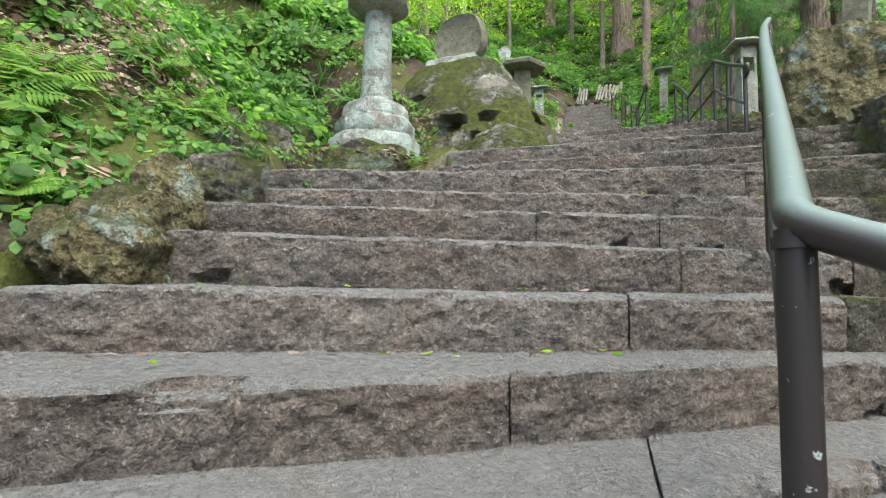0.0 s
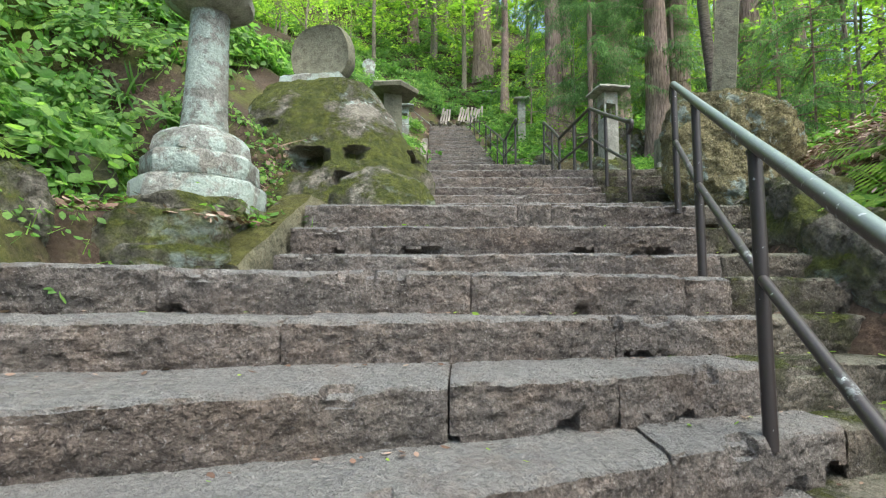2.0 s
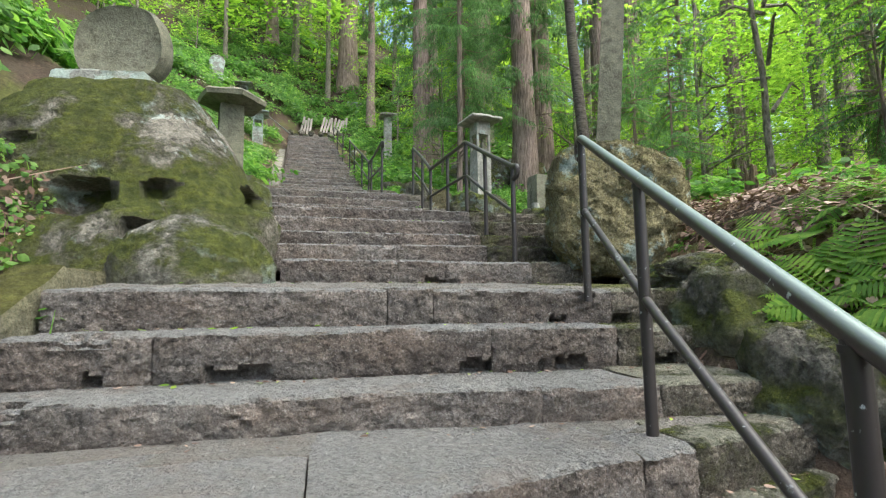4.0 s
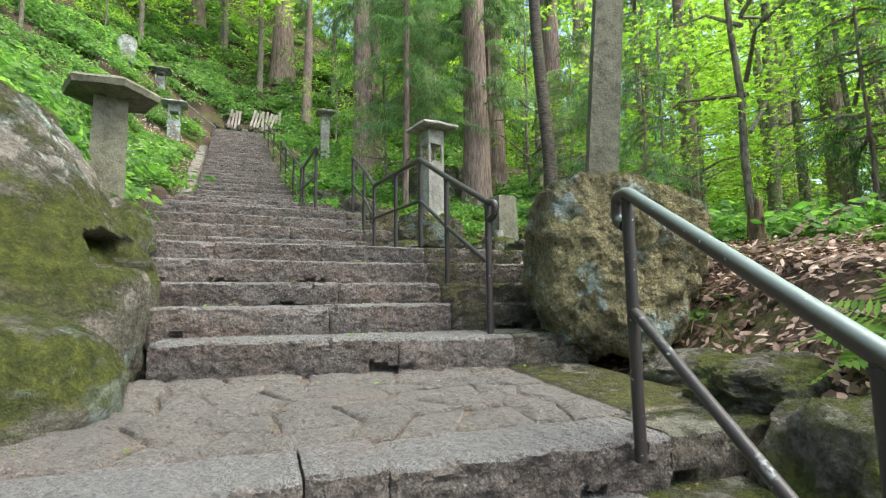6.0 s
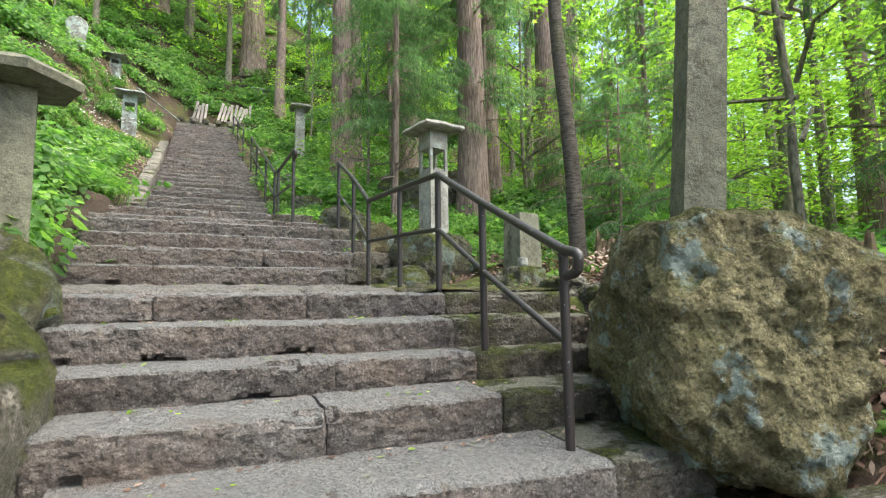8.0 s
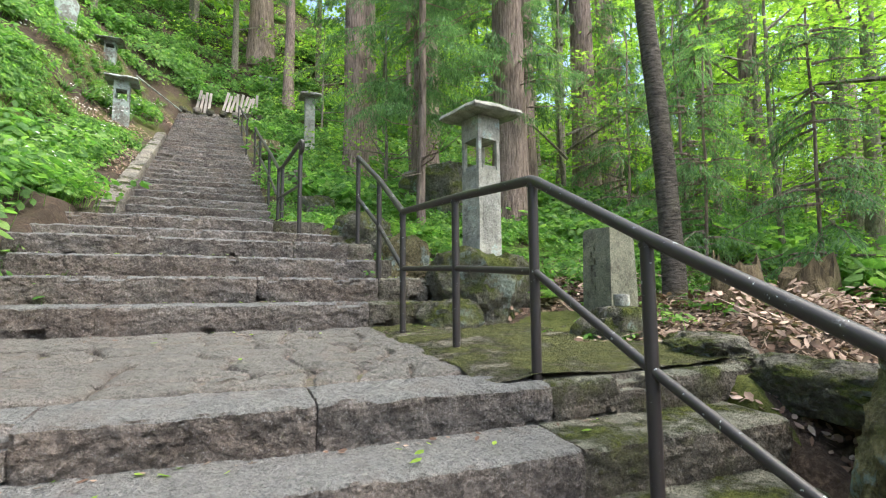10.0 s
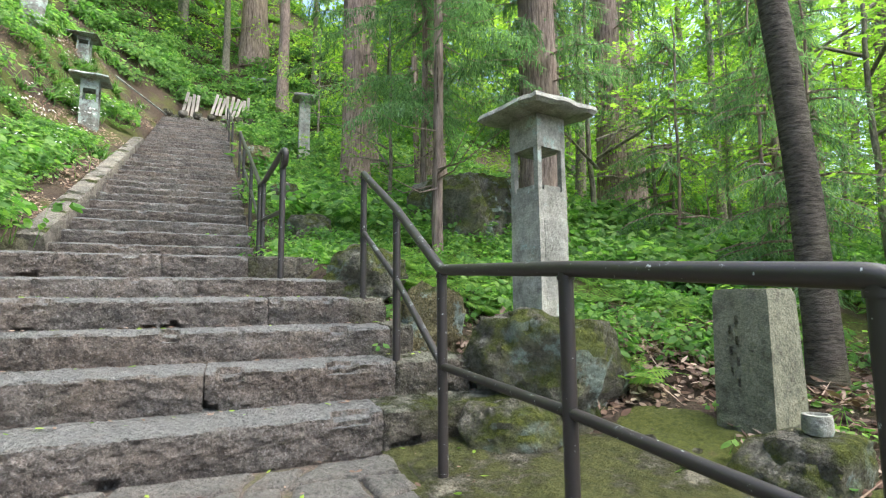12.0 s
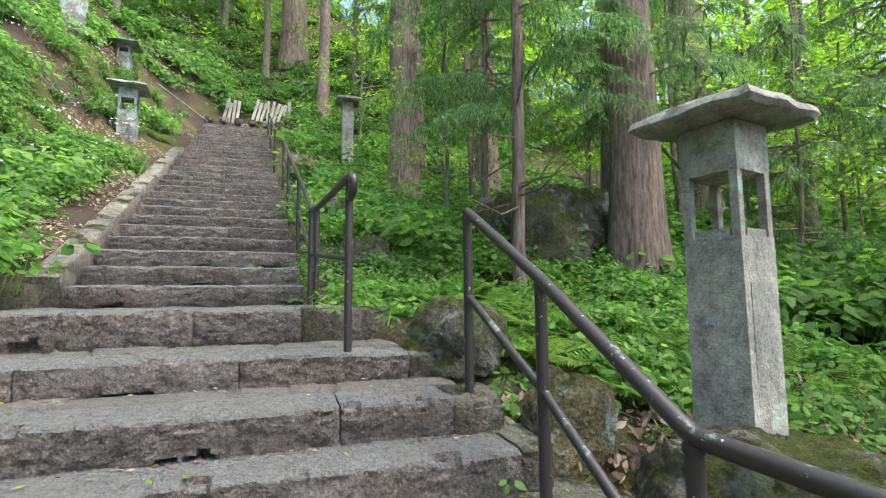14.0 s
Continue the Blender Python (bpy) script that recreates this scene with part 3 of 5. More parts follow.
kerb("kerb_1", "mossy sloping kerb stone beside the steps", CURB_MOSS, [(-1.62, 4.12, 2.13, -1.56, 5.30, 2.78), (-1.56, 5.31, 2.775, -1.5, 6.0, 2.79)], 0.26, 0.4, 3)
kerb("kerb_2", "long pale sloping kerb of cut stone", CURB, [(-1.26 - 0.42 * i / 3, 13.45 + 2.25 * i, 5.20 + 0.945 * i, -1.26 - 0.42 * (i + 1) / 3, 13.44 + 2.25 * (i + 1), 5.195 + 0.945 * (i + 1)) for i in range(3)]
     + [(-1.66, 20.1, 8.0, -1.78, 21.8, 8.7)], 0.24, 0.34, 9)
kerb("kerb_3", "short low kerb block at the foot of the long flight", CURB_MOSS, [(-1.95, 13.35, 5.16, -1.25, 13.28, 5.14)], 0.2, 0.25, 17)


# ---- handrails ----
def rail(label, knots, mat, hook_start=False, hook_end=False, mids=True, r=0.024):
    """knots: (u, v, foot z, top z) of each post."""
    t = thing("handrail", label, "handrail", pose(*W(knots[0][0], knots[0][1], knots[0][2])))
    inv = t.matrix_world.inverted()

    def L(p):
        return inv @ p
    tops = [W(u, v, z) for u, v, f, z in knots]
    line = list(tops)
    if hook_start:
        d = (tops[0] - tops[1]).normalized()
        flat = Vector((d.x, d.y, 0)).normalized()
        line = [tops[0] + flat * 0.02 - Vector((0, 0, 0.125)), tops[0] + flat * 0.10 - Vector((0, 0, 0.115)), tops[0] + flat * 0.12 - Vector((0, 0, 0.03))] + line
    if hook_end:
        d = (tops[-1] - tops[-2]).normalized()
        flat = Vector((d.x, d.y, 0)).normalized()
        e = tops[-1]
        line = line + [e + flat * 0.09 + Vector((0, 0, 0.0)), e + flat * 0.10 - Vector((0, 0, 0.09)), e + flat * 0.03 - Vector((0, 0, 0.12))]
    part("top_rail", tube([L(p) for p in rounded(line, 0.035)], r, 14), mat, t)
    for (u, v, f, z) in knots:
        stand = part("post", tube([L(W(u, v, f - 0.06)), L(W(u, v, z - 0.01))], r * 0.95, 12), PAINT, t)
        part("weld_collar", tube([L(W(u, v, z - 0.034)), L(W(u, v, z - 0.02))], r * 1.12, 12), PAINT, stand)
    if mids:
        for a, b in zip(knots, knots[1:]):
            ha, hb = a[2] + (a[3] - a[2]) * 0.52, b[2] + (b[3] - b[2]) * 0.52
            part("middle_rail", tube([L(W(a[0], a[1], ha)), L(W(b[0], b[1], hb))], r * 0.75, 10), PAINT, t)
    return t


RAIL_A = [(0.80, 0.42, 0.48, 1.02), (0.268, 1.165, 0.70, 1.398), (0.765, 3.08, 1.53, 2.49), (1.03, 4.05, 2.07, 3.04), (1.32, 4.985, 2.64, 3.55)]
rail("lower handrail of brown steel worn bare along its top", RAIL_A, PAINT_WORN, hook_end=True)
rail("middle handrail of brown painted steel with a curled end",
     [(1.53, 6.62, 2.96, 3.86), (1.53, 7.42, 3.34, 4.24), (1.50, 8.05, 3.71, 4.57), (1.46, 8.82, 3.76, 4.63), (1.40, 9.64, 3.80, 4.675), (1.41, 10.34, 4.22, 5.07), (1.36, 10.94, 4.57, 5.42)], PAINT, hook_start=True)
rail("upper handrail of dark painted steel beside the long flight",
     [(0.87, 11.52, 4.72, 5.70), (0.80, 12.9, 4.95, 5.76), (0.78, 13.3, 4.98, 5.82), (0.72, 14.6, 5.60, 6.42), (0.64, 16.4, 6.35, 7.2), (0.58, 18.0, 7.05, 7.9)], PAINT, hook_start=True)
rail("far handrail of dark painted steel", [(0.42, 19.6, 7.72, 8.6), (0.3, 22.5, 8.95, 9.85), (0.18, 25.5, 10.2, 11.1)], PAINT)


# ---- rocks ----
def rock_mesh(size, seed, level=4, lump=0.28, facet=0.0, flat=0.0, pits=()):
    bm = bmesh.new()
    bmesh.ops.create_icosphere(bm, subdivisions=level, radius=1.0)
    off = Vector((seed * 7.3, seed * 3.1, seed * 1.7))
    for v in bm.verts:
        n = v.co.normalized()
        r = 1.0 + lump * fbm(n + off, 0.9, 2) + lump * 0.45 * fbm(n + off, 2.3, 3) + lump * 0.17 * fbm(n + off, 7, 3) + lump * 0.10 * fbm(n + off, 19, 3) + (lump * 0.05 * fbm(n + off, 45, 2) if level > 5 else 0)
        # blocky, weather-split faces
        c = max(abs(n.x), abs(n.y), abs(n.z))
        r *= 1 - facet + facet * 0.82 / c
        for (px, py, pz, rad, deep) in pits:
            d = (n - Vector((px, py, pz)).normalized()).length
            if d < rad:
                r -= deep * ease((rad * (1 + 0.35 * fbm(n + off, 6, 2)) - d) / (rad * 0.8))
        p = n * r
        if flat and p.z < -flat:
            p.z = -flat
        v.co = Vector((p.x * size[0], p.y * size[1], p.z * size[2]))
    return bm


def rock(label, u, v, z, size, seed, mat=None, turn=0.0, level=4, lump=0.28, facet=0.25, group="", tilt=(0, 0), pits=(), name="rock"):
    return single(name, rock_mesh(size, seed, level, lump, facet, 0.0, pits), mat or MOSSROCK, label, "rock", group, m=place(u, v, z, turn, 1.0, tilt))


# the great mossy boulder with hollows
def great_boulder():
    """A broad boulder with a sloping face, drawn level by level, with weathered hollows let into it."""
    zs = (2.40, 2.80, 3.28, 3.66, 4.03, 4.27, 4.44, 4.52)
    lo_u, hi_u = (-3.1, -3.08, -2.95, -2.9, -2.85, -2.78, -2.7, -2.3), (-0.66, -0.58, -0.55, -0.75, -0.98, -1.16, -1.3, -1.6)
    lo_v, hi_v = (5.78, 5.84, 6.08, 6.32, 6.54, 6.68, 6.78, 7.0), (8.2, 8.2, 8.2, 8.1, 8.0, 7.9, 7.7, 7.5)
    hollows = ((-1.80, 6.25, 3.33, 0.22, 0.15, 0.28), (-1.32, 6.25, 3.42, 0.09, 0.075, 0.18), (-1.36, 6.10, 3.06, 0.10, 0.075, 0.16), (-0.66, 6.62, 3.50, 0.13, 0.13, 0.20), (-2.3, 6.5, 3.75, 0.10, 0.05, 0.08))
    rings, seg, levels = [], 190, 84
    for k in range(levels + 1):
        z = 2.40 + 2.12 * (k / levels)
        a, b, c, d = (float(np.interp(z, zs, e)) for e in (lo_u, hi_u, lo_v, hi_v))
        ring = []
        for i in range(seg):
            # more points on the face towards the steps
            f = i / seg
            th = 6.28319 * (f + 0.11 * math.sin(6.28319 * f + 0.9)) - 1.57
            x, y = math.cos(th), math.sin(th)
            n = (abs(x) ** 2.5 + abs(y) ** 2.5) ** (-1 / 2.5)
            p = Vector(((a + b) / 2 + (b - a) / 2 * x * n, (c + d) / 2 + (d - c) / 2 * y * n, z))
            out = Vector((x, y, 0.45)).normalized()
            p += out * (0.10 * fbm(p, 0.8, 2) + 0.05 * fbm(p + Vector((4, 0, 0)), 2.2, 3) + 0.022 * fbm(p, 7, 3) + 0.010 * fbm(p, 22, 2))
            for hu, hv, hz, rx, rz, deep in hollows:
                if abs(p.y - hv) < 0.6:
                    q = math.hypot((p.x - hu) / rx, (z - hz) / rz) * (1 + 0.25 * fbm((p.x, z, hu), 5, 2))
                    if q < 1.15:
                        p -= Vector((x, y, 0)).normalized() * deep * ease((1.15 - q) / 0.3)
            ring.append(W(*p))
        rings.append(ring)
    single("boulder", loft(rings), GREATROCK, "great mossy boulder with weathered hollows beside the steps", "rock")


great_boulder()
rock("smaller rounded boulder leaning on the mossy one", -1.12, 8.0, 3.40, (0.40, 0.75, 0.62), 5.0, MOSSROCK, 15, 5, 0.2, 0.1, name="boulder", pits=((0.8, -0.55, 0.1, 0.3, 0.25),))
rock("low grey boulder with moss at the edge of the landing", -0.98, 6.02, 2.74, (0.50, 0.52, 0.42), 6.0, MOSSROCK, 0, 6, 0.12, 0.08, name="boulder")
# right boulder that carries the pillar
def pillar_boulder():
    """A blunt boulder: high on one shoulder, sloping away on the other, undercut towards its foot."""
    bm = rock_mesh((0.66, 0.70, 0.76), 11.0, 6, 0.20, 0.38)
    for w in bm.verts:
        x, y, z = w.co
        top = 0.70 - 0.62 * max(0.0, x - 0.02) - 0.25 * max(0.0, -x - 0.35)
        if z > top - 0.12:
            z = top - 0.12 + 0.12 * math.tanh((z - top + 0.12) / 0.24)
        under = ease((-z - 0.12) / 0.62)
        x *= 1 - (0.32 if x > 0 else 0.14) * under
        q = Vector((x, y, z))
        r = 0.026 * fbm(q, 7, 4) - 0.022 * max(0.0, fbm(q + Vector((3, 1, 2)), 9, 2) - 0.25)
        w.co = q + q.normalized() * r
    single("boulder", bm, BOULDER, "big lichened boulder carrying a tall stone pillar", "rock", m=place(2.53, 6.60, 3.43, -23))


pillar_boulder()
rock("flat mossy slab of rock beside the landing", 2.55, 5.72, 2.74, (0.48, 0.32, 0.15), 13.0, MOSSROCK, -20, 4, 0.2, 0.4)
rock("upright mossy stone in leaf litter", 2.95, 5.15, 2.85, (0.2, 0.2, 0.36), 14.0, MOSSROCK, 0, 4, 0.25, 0.3)
for i, (u, v, z, s, sd, lab, mt) in enumerate([
        (2.08, 4.75, 2.5, (0.30, 0.3, 0.3), 15, "mossy retaining boulder beside the steps", MOSSROCK),
        (2.05, 4.2, 2.15, (0.28, 0.32, 0.34), 16, "mossy retaining boulder beside the steps", MOSSROCK),
        (2.1, 3.45, 1.8, (0.34, 0.42, 0.36), 17, "mossy retaining boulder beside the steps", MOSSROCK),
        (2.1, 2.6, 1.4, (0.34, 0.42, 0.34), 18, "dark mossy retaining boulder beside the steps", MOSSROCK),
        (2.1, 1.7, 0.95, (0.36, 0.45, 0.4), 19, "dark mossy retaining boulder beside the steps", MOSSROCK),
        (2.3, 5.25, 2.75, (0.4, 0.25, 0.14), 20, "flat mossy stone beside the landing", MOSSROCK),
        (1.52, 11.62, 4.74, (0.32, 0.30, 0.26), 21, "squarish mossy rock beside the landing", MOSSROCK),
        (1.80, 10.85, 4.28, (0.17, 0.26, 0.36), 22, "pale lichened rock beside the steps", BOULDER),
        (2.35, 10.3, 4.05, (0.46, 0.48, 0.44), 23, "mossy boulder under a stone lantern", MOSSROCK),
        (1.9, 9.9, 3.85, (0.28, 0.2, 0.18), 24, "small mossy rock on the landing edge", MOSSROCK),
        (2.75, 9.05, 3.78, (0.28, 0.2, 0.16), 25, "small mossy block of stone", MOSSROCK),
        (2.9, 8.4, 3.72, (0.5, 0.25, 0.12), 26, "flat mossy edging stone", MOSSROCK),
        (2.75, 7.6, 3.62, (0.4, 0.2, 0.14), 27, "mossy edging stone in leaf litter", MOSSROCK),
        (3.7, 14.6, 5.9, (0.9, 0.6, 0.62), 28, "large dark mossy rock on the slope", MOSSROCK),
        (4.9, 14.8, 6.0, (0.75, 0.5, 0.6), 29, "large bare rock on the slope", BOULDER),
        (1.5, 14.6, 5.55, (0.3, 0.25, 0.2), 30, "small mossy rock beside the long flight", MOSSROCK),
        (1.35, 16.3, 6.35, (0.25, 0.25, 0.2), 41, "small mossy rock beside the long flight", MOSSROCK),
        (0.95, 19.5, 7.85, (0.3, 0.3, 0.25), 42, "pale rock beside the long flight", BOULDER)]):
    rock(lab, u, v, z, s, sd, mt, 37 * i, 5 if max(s) > 0.3 else 4, 0.3, 0.35)
# left retaining rocks
for i, (u, v, z, s, sd, mt) in enumerate([
        (-1.72, 1.86, 1.43, (0.24, 0.25, 0.22), 31, BOULDER), (-1.82, 2.18, 1.70, (0.14, 0.16, 0.20), 32, BOULDER), (-1.96, 2.66, 1.84, (0.28, 0.22, 0.18), 33, MOSSROCK), (-2.15, 1.9, 1.32, (0.2, 0.22, 0.18), 43, MOSSROCK),
        (-1.74, 1.42, 1.03, (0.20, 0.26, 0.25), 34, MOSSROCK), (-2.30, 3.14, 2.12, (0.20, 0.16, 0.24), 35, MOSSROCK), (-2.48, 3.75, 2.40, (0.2, 0.16, 0.24), 36, MOSSROCK), (-2.8, 3.55, 2.45, (0.2, 0.16, 0.24), 44, MOSSROCK),
        (-2.05, 0.45, 0.8, (0.35, 0.35, 0.36), 37, MOSSROCK), (-2.2, -0.2, 0.5, (0.4, 0.4, 0.4), 38, MOSSROCK)] ):
    rock("mossy rock edging the steps", u, v, z, s, sd, mt, 53 * i, 5, 0.32, 0.3, group="rocks edging the steps")


def bank(u0, u1, v0, v1, label, n=60):
    """A skin of moss and soil on a slope, with a ragged edge that dips under the litter."""
    bm = bmesh.new()
    rows = []
    for j in range(n + 1):
        row = []
        for i in range(n + 1):
            u, v = u0 + (u1 - u0) * i / n, v0 + (v1 - v0) * j / n
            rim = min(i, n - i, j, n - j) / n
            lift = 0.035 * ease(rim * 4) - 0.03 + 0.05 * fbm((u, v, 3), 1.1) + 0.02 * fbm((u, v, 1), 6)
            row.append(bm.verts.new(W(u, v, ground_z(u, v) + lift)))
        rows.append(row)
    for a, b in zip(rows, rows[1:]):
        for i in range(n):
            bm.faces.new((a[i], a[i + 1], b[i + 1], b[i]))
    single("earth_bank", bm, MOSSBANK, label, "earth bank", kind="structure")


bank(-4.6, -1.85, -1.0, 3.4, "mossy earth bank above the edging rocks")
bank(-5.2, -2.1, 15.0, 27.5, "mossy earth bank beside the long flight")
bank(1.9, 3.2, 7.6, 10.4, "mossy earth beside the landing")
# low wall under the tall lantern
for i, (u, v, z, s) in enumerate([(-2.75, 4.15, 2.28, (0.45, 0.2, 0.2)), (-2.0, 4.25, 2.25, (0.4, 0.24, 0.26)), (-1.85, 4.1, 2.14, (0.32, 0.14, 0.12)), (-3.5, 4.0, 2.3, (0.4, 0.25, 0.25)),
                                  (-3.3, 4.9, 2.75, (0.45, 0.22, 0.34)), (-4.0, 4.7, 2.9, (0.4, 0.25, 0.36)), (-2.05, 4.72, 2.40, (0.55, 0.42, 0.24))]):
    rock("mossy wall stone below the tall lantern", u, v, z, s, 51 + i, DARKROCK if i in (4, 5) else MOSSROCK, 11 * i, 5, 0.22, 0.5, group="wall stones")


# ---- lanterns and monuments ----
def prism(sides, levels, seed=0, amp=0.006, rot=0.0, sub=5):
    """A worn many-sided block: levels of (z, radius); radius to the flat side for squares."""
    rings = []
    k = 1 / math.cos(math.pi / sides)
    for z, r in levels:
        ring = []
        for i in range(sides):
            a0, a1 = rot + 6.28319 * (i + 0.5) / sides, rot + 6.28319 * (i + 1.5) / sides
            p0, p1 = Vector((math.cos(a0), math.sin(a0), 0)) * r * k, Vector((math.cos(a1), math.sin(a1), 0)) * r * k
            for j in range(sub):
                p = p0.lerp(p1, j / sub)
                p.z = z
                q = p + Vector((seed * 5, seed * 3, seed))
                p += Vector((fbm(q, 6), fbm(q + Vector((4, 0, 0)), 6), 0.7 * fbm(q + Vector((0, 4, 0)), 6))) * amp
                ring.append(p)
        rings.append(ring)
    return loft(rings)


def disc(levels, seg=28, seed=0, amp=0.008):
    rings = []
    for z, r in levels:
        ring = []
        for i in range(seg):
            p = Vector((math.cos(6.28319 * i / seg) * r, math.sin(6.28319 * i / seg) * r, z))
            q = p + Vector((seed, seed * 2, 0))
            ring.append(p + Vector((fbm(q, 5), fbm(q + Vector((3, 0, 0)), 5), fbm(q + Vector((0, 3, 0)), 5))) * amp)
        rings.append(ring)
    return loft(rings)


def tall_lantern():
    t = thing("stone_lantern", "tall lichened stone lantern on a stepped octagonal base", "stone lantern", place(-2.12, 4.84, 2.50, 4, 0.96))
    part("base_block", prism(8, [(0, 0.42), (0.03, 0.435), (0.24, 0.43), (0.265, 0.41)], 1, 0.010), LICHEN_STONE, t)
    part("middle_block", prism(8, [(0.267, 0.37), (0.285, 0.385), (0.43, 0.38), (0.455, 0.355)], 2, 0.010), LICHEN_STONE, t)
    part("lotus_block", prism(8, [(0.457, 0.33), (0.48, 0.335), (0.56, 0.32), (0.62, 0.27), (0.655, 0.215), (0.67, 0.19)], 3, 0.018, 0.39, 6), LICHEN_STONE, t)
    part("shaft", disc([(0.672, 0.165), (0.69, 0.168), (0.78, 0.158), (1.1, 0.150), (1.52, 0.144), (1.60, 0.15)], 28, 4, 0.008), LICHEN_STONE, t)
    part("platform", disc([(1.602, 0.16), (1.63, 0.25), (1.68, 0.32), (1.74, 0.33), (1.76, 0.29)], 32, 5, 0.025), LANTERN, t)
    part("fire_box", prism(6, [(1.762, 0.17), (1.78, 0.18), (2.04, 0.18), (2.06, 0.17)], 6), LANTERN, t)
    part("cap", prism(6, [(2.062, 0.2), (2.08, 0.42), (2.14, 0.44), (2.22, 0.26), (2.32, 0.12)], 7, 0.015), LANTERN, t)
    part("finial", disc([(2.322, 0.07), (2.38, 0.10), (2.46, 0.07), (2.5, 0.01)], 20, 8, 0.004), LANTERN, t)


def slab_cap(w, thick, rise, seed, amp=0.02):
    """A rough square roof stone with a raised middle and thin chipped eaves."""
    return prism(4, [(0.0, w * 0.55), (0.01, w * 0.93), (thick * 0.5, w), (thick, w * 0.96), (thick + rise * 0.55, w * 0.6), (thick + rise, w * 0.3), (thick + rise * 1.05, w * 0.1)], seed, amp, 0, 10)


def box_lantern(label, m, h=1.45, w=0.16, capw=0.29, seed=0, mat=None, win=True, group="stone lanterns"):
    """A square stone post lantern: shaft, four corner pillars round an open fire box, lintel and roof slab."""
    mat = mat or LANTERN
    t = thing("stone_lantern", label, "stone lantern", m, group)
    a, b, c = h * 0.575, h * 0.775, h * 0.93
    part("shaft", prism(4, [(-0.08, w * 1.02), (a * 0.5, w), (a, w)], seed, 0.005), mat, t)
    if win:
        for sx in (-1, 1):
            for sy in (-1, 1):
                bm = prism(4, [(a, w * 0.14), (b, w * 0.14)], seed + sx + 2 * sy, 0.002)
                bmesh.ops.translate(bm, verts=bm.verts, vec=(sx * w * 0.85, sy * w * 0.85, 0))
                part("corner_pillar", bm, mat, t)
        for k, (dx, dy) in enumerate(((0, -1), (-1, 0), (0, 1), (1, 0))):
            bm = prism(4, [(a, w * 0.07), (a + 0.035, w * 0.07)], seed + k, 0.001)
            bmesh.ops.scale(bm, verts=bm.verts, vec=(8.5 if dy else 1, 8.5 if dx else 1, 1))
            bmesh.ops.translate(bm, verts=bm.verts, vec=(dx * w * 0.9, dy * w * 0.9, 0))
            part("window_sill", bm, mat, t)
    else:
        part("fire_box", prism(4, [(a, w), (b, w)], seed + 4, 0.004), mat, t)
    part("lintel", prism(4, [(b, w), (b + 0.02, w * 1.01), (c, w)], seed + 5, 0.005), mat, t)
    bm = slab_cap(capw, h * 0.045, h * 0.06, seed + 6)
    bmesh.ops.translate(bm, verts=bm.verts, vec=(0, 0, c))
    part("roof_slab", bm, mat, t)
    # a shallow carved panel on the shaft face
    bm = bmesh.new()
    bmesh.ops.create_cube(bm, size=1.0)
    bmesh.ops.scale(bm, verts=bm.verts, vec=(w * 1.3, 0.006, a * 0.62))
    bmesh.ops.translate(bm, verts=bm.verts, vec=(0, -w, a * 0.45))
    bmesh.ops.bevel(bm, geom=bm.edges[:], offset=0.002, segments=1)
    part("carved_panel", bm, mat, t)
    return t


tall_lantern()
box_lantern("square grey stone lantern with open fire box, on a mossy rock", place(2.46, 10.45, 4.42, 12), 1.46, 0.132, 0.29, 3)
box_lantern("small pale stone lantern on the bank by the long flight", place(-2.50, 20.4, 8.10, 5), 1.45, 0.17, 0.36, 13, LICHEN_STONE)
box_lantern("small pale stone lantern near the top of the stairs", place(1.45, 31.5, 12.6, 5), 2.2, 0.26, 0.5, 23, LICHEN_STONE)
box_lantern("dark slim stone lantern among plants", place(2.45, 23.4, 9.1, 0), 1.95, 0.16, 0.36, 33, LANTERN, False)
box_lantern("far small stone lantern up the bank", place(-3.55, 23.9, ground_z(-3.55, 23.9), 0), 0.75, 0.15, 0.36, 43, LICHEN_STONE)

mush = thing("stone_lantern", "squat grey stone post with a broad flat hexagonal cap", "stone lantern", place(-1.36, 9.05, 4.02, 15), "stone lanterns")
part("shaft", prism(4, [(-0.2, 0.15), (0.4, 0.148), (1.15, 0.14)], 51, 0.008), PILLAR, mush)
part("cap", prism(6, [(1.15, 0.2), (1.19, 0.36), (1.245, 0.375), (1.28, 0.34), (1.33, 0.2), (1.34, 0.06)], 52, 0.012, 0.2, 8), PILLAR, mush)


def stele():
    t = thing("stone_stele", "rounded grey memorial stone on a lichened block", "monument", place(-1.95, 7.2, 4.37, -8))
    part("base_block", prism(4, [(-0.25, 0.38), (0.05, 0.38), (0.15, 0.37), (0.18, 0.34)], 61, 0.015), LICHEN_STONE, t)
    rings = []
    for y, s in ((-0.10, 0.9), (-0.115, 0.97), (-0.06, 1.03), (0.06, 1.03), (0.115, 0.95), (0.12, 0.8)):
        ring = []
        for i in range(36):
            a = 6.28319 * i / 36
            x, z = math.cos(a), math.sin(a)
            wide = 0.37 * s * (abs(x) ** 0.75) * (1 if x > 0 else -1)
            zz = 0.52 + (0.38 if z > 0 else 0.33) * s * (abs(z) ** 0.7) * (1 if z > 0 else -1)
            p = Vector((wide, y, zz))
            ring.append(p + Vector((fbm(p, 3), 0.4 * fbm(p + Vector((2, 0, 0)), 5), fbm(p + Vector((0, 2, 0)), 3))) * 0.025)
        rings.append(ring)
    part("stone", loft(rings), PILLAR, t)


stele()

